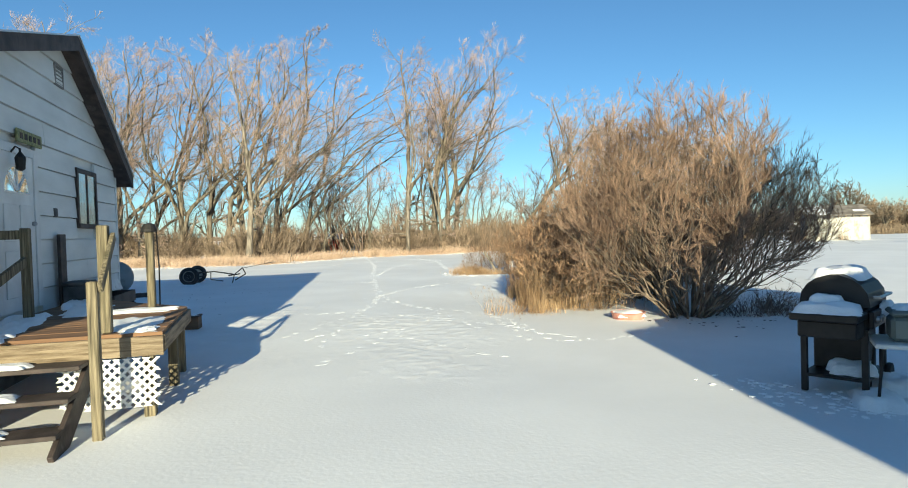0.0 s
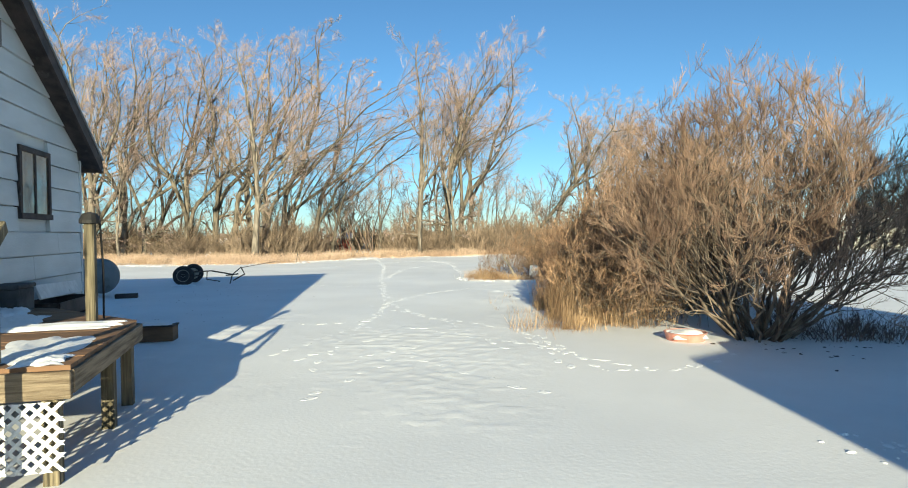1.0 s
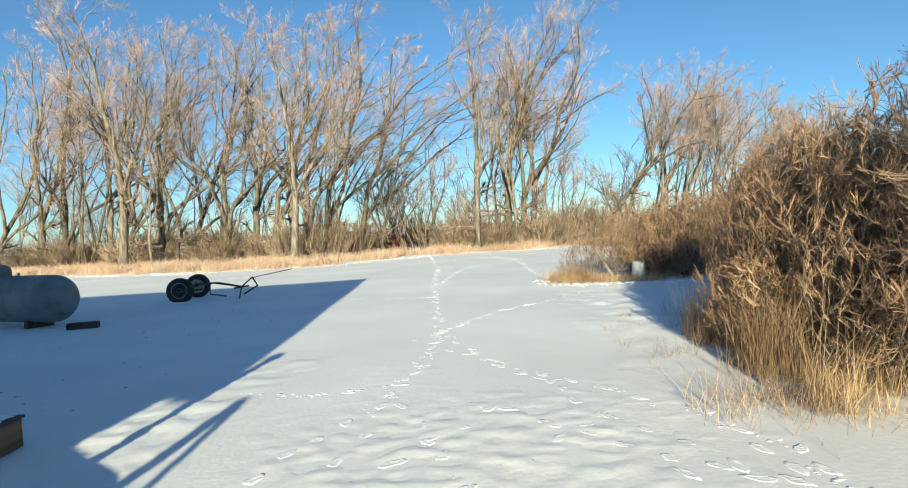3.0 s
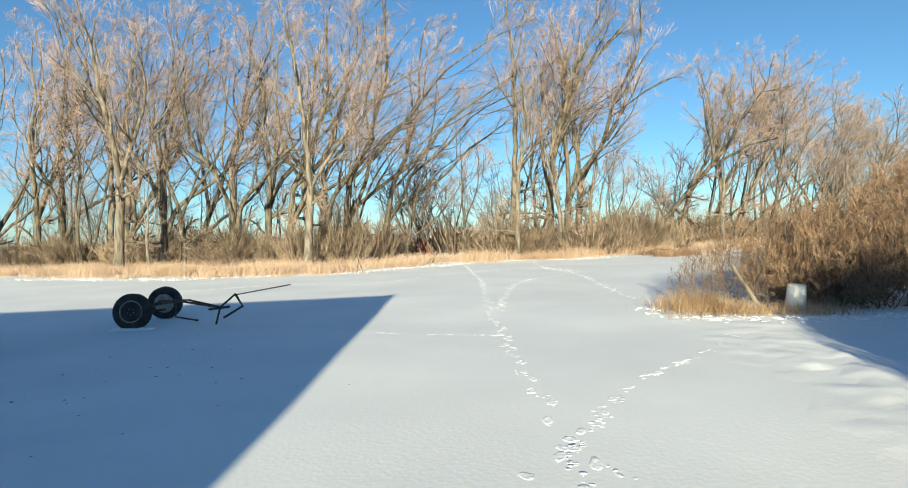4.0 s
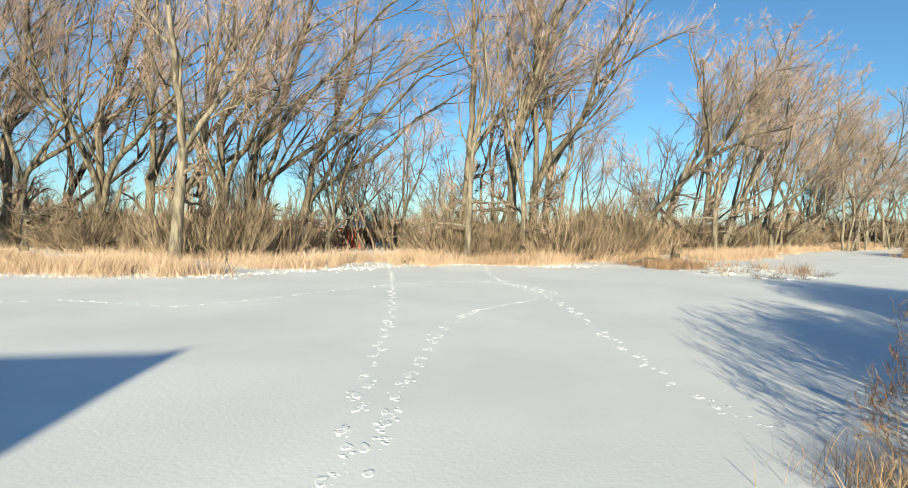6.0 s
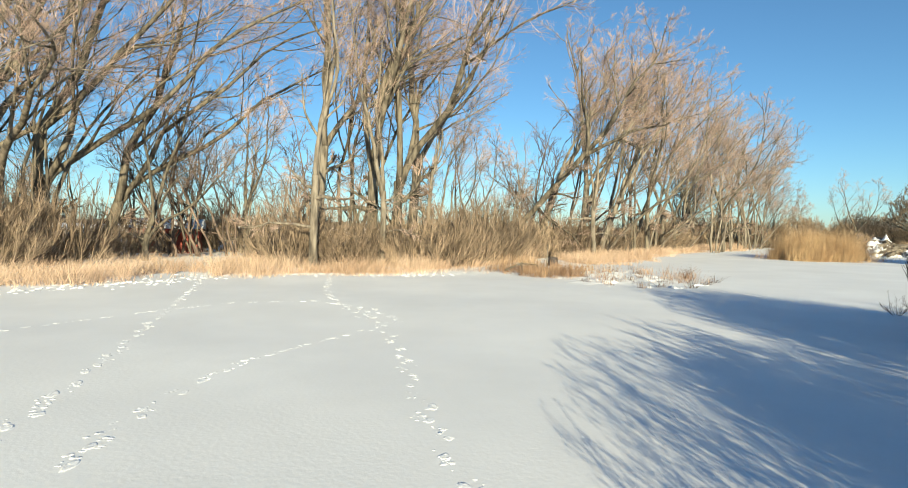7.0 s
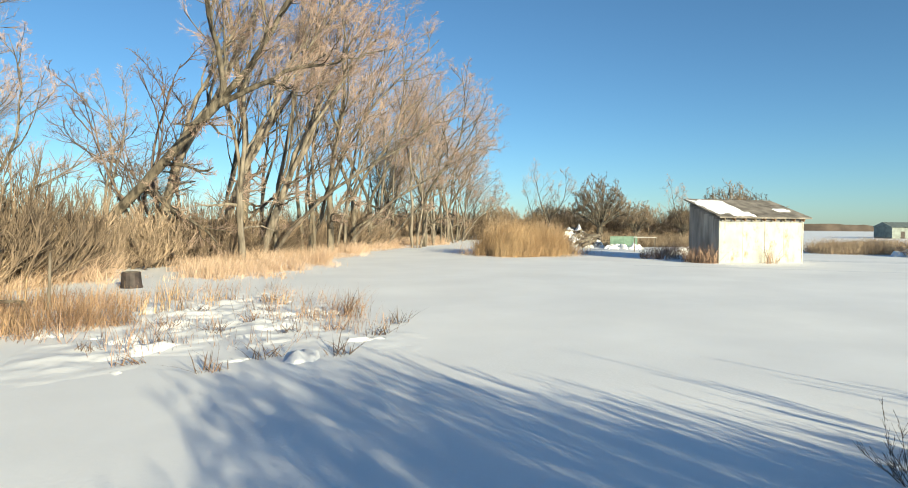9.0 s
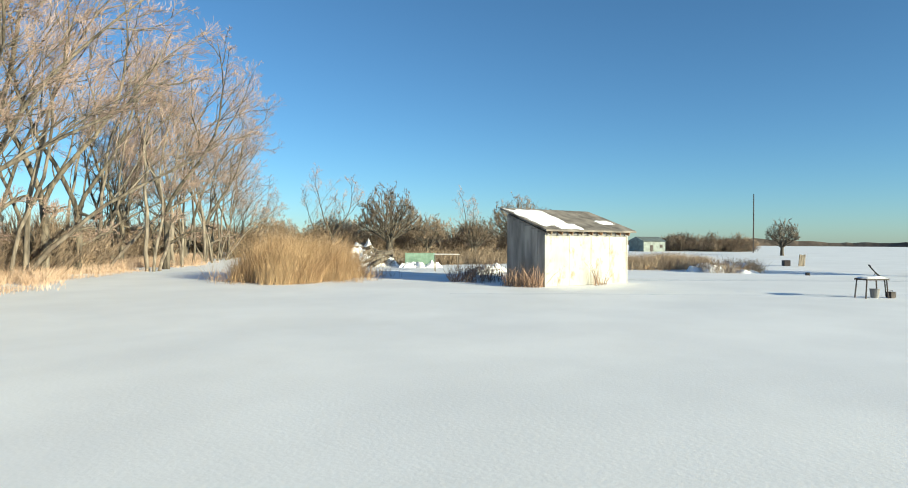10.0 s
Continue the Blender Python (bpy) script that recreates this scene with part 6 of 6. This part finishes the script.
me.add([(-3.1, -1.8, 1.9), (3.1, -1.8, 1.9), (3.1, 0.5, 2.75), (-3.1, 0.5, 2.75), (3.1, 2.8, 1.9), (-3.1, 2.8, 1.9)], [[0, 1, 2, 3], [3, 2, 4, 5], [1, 4, 2], [0, 3, 5], [0, 5, 4, 1]])
part("roof", me, BARN_GREY, barn)
for x0, x1, z0, z1 in ((-1.2, -0.4, 0.0, 1.2), (1.4, 2.1, 0.7, 1.3)):
    me = Mesh()
    me.box(x0, -1.54, z0, x1, -1.51, z1)
    part("door" if z0 == 0 else "window", me, DARK_TRIM, barn)
pole = thing("utility_pole", "thin tall wooden pole far across the field", "pole", pose(109, 49, 0))
me = Mesh()
me.tube([(0, 0, -0.2), (0, 0, 8.7)], [0.10, 0.07], 8)
part("shaft", me, DARK_TRIM, pole)
cart = thing("work_bench", "small bench with a snowy top, a bicycle frame leaning on it", "bench", pose(29.2, 34.05, 0, 0, 0, -45) @ Matrix.Diagonal((1.0, 1.0, 1.15, 1)))
me = Mesh()
me.box(-0.35, -0.2, 0.42, 0.35, 0.2, 0.46, b=0.006)
part("top", me, DARK_TRIM, cart)
for x in (-0.3, 0.3):
    for y in (-0.16, 0.16):
        me = Mesh()
        me.tube([(x, y, 0.42), (x * 1.15, y * 1.1, -0.02)], 0.018, 6)
        part("leg", me, DARK_TRIM, cart)
me = Mesh()
me.tubes([[(0.12, 0.1, 0.46), (0.22, 0.1, 0.58), (0.05, 0.1, 0.72)], [(0.22, 0.1, 0.58), (0.5, 0.1, 0.40), (0.56, 0.1, 0.0)], [(-0.02, 0.02, 0.74), (0.05, 0.1, 0.72), (0.1, 0.2, 0.76)]], [[0.018] * 3] * 3, 6)
part("frame", me, BLACK, cart)
can = thing("pail", "dull metal pail under the bench", "bucket", pose(29.25, 33.98, 0))
me = Mesh()
me.lathe([(0.09, -0.01), (0.12, 0.24), (0.125, 0.25), (0.11, 0.245), (0.085, 0.02)], None, 14)
part("body", me, GREY_WALL, can)
mound("snow_cap", "snow on a bench top", 29.2, 34.05, 0.532, 0.66, 0.38, 0.05, -45, 111)
for name, label, x, y, s in (("wooden_crate", "dark crate far out on the snow", 53.6, 38.7, 0.5), ("feed_box", "small dark box lying on the snow", 41.2, 36.5, 0.18)):
    ob = thing(name, label, "box", pose(x, y, 0, 0, 0, 20))
    for k in range(4):
        me = Mesh()
        me.box(-0.7 * s, -0.35 * s, 0.19 * s * k, 0.7 * s, -0.31 * s, 0.19 * s * k + 0.17 * s, b=0.004)
        part("slat", me, DARK_TRIM, ob)
    me = Mesh()
    me.box(-0.7 * s, -0.30 * s, 0, 0.7 * s, 0.35 * s, 0.72 * s, b=0.01)
    part("body", me, DARK_TRIM, ob)
board = thing("board", "weathered pale board standing upright beside a crate", "board", pose(53.5, 38.0, 0, 6, 0, -40))
me = Mesh()
for k in range(3):
    me.box(0.16 * k, -0.02, -0.02, 0.16 * k + 0.15, 0.02, 0.74 - 0.03 * (k % 2), b=0.004)
part("plank", me, PALE_BARK, board)
box = thing("tool_box", "small dark box standing beside the bench", "box", pose(29.55, 33.62, 0, 0, 0, -40))
me = Mesh()
me.box(-0.09, -0.07, -0.01, 0.09, 0.07, 0.17, b=0.01)
part("body", me, DARK_TRIM, box)
me = Mesh()
me.tube([(-0.05, 0, 0.17), (-0.045, 0, 0.205), (0.045, 0, 0.205), (0.05, 0, 0.17)], 0.007, 5)
part("handle", me, RUST, box)
red = thing("red_barn", "small dark red barn beyond the scrub", "barn", pose(-9.7, 51.0, 0, 0, 0, 8))
me = Mesh()
me.box(-1.5, -0.8, -0.2, 1.5, 1.2, 1.15)
part("wall", me, BARN_RED, red)
me = Mesh()
me.add([(-1.65, -1.0, 1.15), (1.65, -1.0, 1.15), (1.65, 0.2, 1.6), (-1.65, 0.2, 1.6), (1.65, 1.4, 1.15), (-1.65, 1.4, 1.15)], [[0, 1, 2, 3], [3, 2, 4, 5], [1, 4, 2], [0, 3, 5], [0, 5, 4, 1]])
part("roof", me, SNOW_CLEAN, red)
me = Mesh()
me.box(-0.3, -0.83, 0, 0.4, -0.81, 0.9)
part("door", me, DARK_TRIM, red)

# low woods all round the horizon, far off
def far_belt():
    r = np.random.default_rng(77)
    me = Mesh()
    n = 900
    a = np.linspace(0, 2 * np.pi, n, endpoint=False)
    d = 330 + 40 * np.sin(3 * a) + 25 * np.sin(7 * a + 1)
    h = np.array([1.6 + 2.2 * max(0, noise.noise(Vector((8 * math.cos(t), 8 * math.sin(t), 0.5)))) + 1.3 * max(0, noise.noise(Vector((60 * math.cos(t), 60 * math.sin(t), 2)))) + r.uniform(0, 0.5) for t in a])
    inner = np.stack([d * np.cos(a), d * np.sin(a), -0.5 + 0 * a], -1)
    top = np.stack([(d + 3) * np.cos(a), (d + 3) * np.sin(a), h], -1)
    back = np.stack([(d + 30) * np.cos(a), (d + 30) * np.sin(a), -0.5 + 0 * a], -1)
    f = [[i, i + n, (i + 1) % n + n, (i + 1) % n] for i in range(n)] + [[i + n, i + 2 * n, (i + 1) % n + 2 * n, (i + 1) % n + n] for i in range(n)]
    me.add(np.concatenate([inner, top, back]), f)
    ob = part("far_woods", me, FAR_WOOD)
    tagged(ob, "low dark band of bare woods along the horizon", "woods", kind="stuff")


far_belt()

# unseen garage behind the start of the drive, added and shaped for its shade
garage = thing("garage", "plain grey gabled garage, unseen, added to shade the yard", "garage", kind="structure")
GX0, GX1, GY0, GY1, EAVE, TOP = 2.95, 6.9, -9.0, -3.0, 3.45, 5.9
me = Mesh()
gable = [(GX0 + 0.15, -0.1), (GX1 - 0.15, -0.1), (GX1 - 0.15, EAVE), ((GX0 + GX1) / 2, TOP - 0.1), (GX0 + 0.15, EAVE)]
me.add([(x, y, z) for y in (GY0, GY1) for x, z in gable], [[0, 1, 2, 3, 4], [9, 8, 7, 6, 5]] + [[i, i + 5, (i + 1) % 5 + 5, (i + 1) % 5] for i in range(5)])
part("wall", me, GREY_WALL, garage)
me = Mesh()
ridge = [(GX0, EAVE - 0.03), ((GX0 + GX1) / 2, TOP), (GX1, EAVE - 0.03), (GX1, EAVE + 0.07), ((GX0 + GX1) / 2, TOP + 0.1), (GX0, EAVE + 0.07)]
me.add([(x, y, z) for y in (GY0 - 0.2, GY1 + 0.2) for x, z in ridge], [[0, 1, 4, 5], [1, 2, 3, 4], [11, 10, 7, 6], [10, 9, 8, 7]] + [[i, i + 6, (i + 1) % 6 + 6, (i + 1) % 6] for i in range(6)])
part("roof", me, SHINGLE, garage)
me = Mesh()
for i in range(4):
    me.box(3.6, GY1 + 0.005, 0.03 + 0.53 * i, 6.3, GY1 + 0.04, 0.55 + 0.53 * i, b=0.008)
part("door", me, DOOR_PAINT, garage)
# lean-to added as well, low enough for sun to reach the grill lid
me = Mesh()
me.box(2.05, GY0 + 0.3, -0.1, GX0 + 0.13, GY1 - 0.05, 2.5)
part("lean_to", me, GREY_WALL, garage)
me = Mesh()
me.add([(x, y, z + d) for d in (0, 0.09) for x, y, z in ((1.92, GY0, 2.52), (GX0 + 0.14, GY0, 2.72), (GX0 + 0.14, GY1 + 0.1, 2.72), (1.92, GY1 + 0.1, 2.52))], [[3, 2, 1, 0], [4, 5, 6, 7], [0, 1, 5, 4], [1, 2, 6, 5], [2, 3, 7, 6], [3, 0, 4, 7]])
part("lean_to_roof", me, SHINGLE, garage)

for ob in KINDS.values():
    remove(ob)

# ---- siding boards, last ----
EXPOSED = 0.285
k = 0
while True:
    z0, z1 = WALL_LOW + EXPOSED * k, WALL_LOW + EXPOSED * (k + 1)
    k += 1
    if z0 > RIDGE_Z - 0.28:
        break
    far = lambda z: min(WALL_FAR - 0.012, RIDGE_U + (RIDGE_Z - 0.15 - z) / FAR_FALL)
    near = lambda z: max(WALL_NEAR, RIDGE_U - (RIDGE_Z - 0.15 - z) / NEAR_FALL)
    if far(z1) <= near(z1) + 0.02:
        z1 = RIDGE_Z - 0.19
    cuts = [(near(z0), near(z1), far(z0), far(z1))]
    for a, b, c0, c1 in ((W0, W1, WZ0, WZ1), (D0 - 0.10, D1 + 0.12, DZ0, DZ1 + 0.10)):
        if z1 - 0.01 > c0 and z0 + 0.01 < c1:
            cuts = [q for n0, n1, f0, f1 in cuts for q in (((n0, n1, a, a), (b, b, f0, f1)) if n0 < a and f0 > b else ((n0, n1, f0, f1),))]
    for n0, n1, f0, f1 in cuts:
        joint = rng.uniform(n0 + 0.8, f0 - 0.4) if f0 - n0 > 3 else None
        spans = [(n0, n1, f0, f1)] if joint is None else [(n0, n1, joint - 0.002, joint - 0.002), (joint + 0.002, joint + 0.002, f0, f1)]
        for s0, s1, e0, e1 in spans:
            me = Mesh()
            o = rng.uniform(0, 0.003)
            me.add([(s0, -0.024 - o, z0 + 0.014), (e0, -0.024 - o, z0 + 0.014), (e1, -0.008, z1), (s1, -0.008, z1), (s0, 0.028, z0 + 0.014), (e0, 0.028, z0 + 0.014), (e1, 0.028, z1), (s1, 0.028, z1)], [[0, 1, 2, 3], [7, 6, 5, 4], [0, 4, 5, 1], [1, 5, 6, 2], [2, 6, 7, 3], [3, 7, 4, 0]])
            part("siding_board", me, SIDING, house)
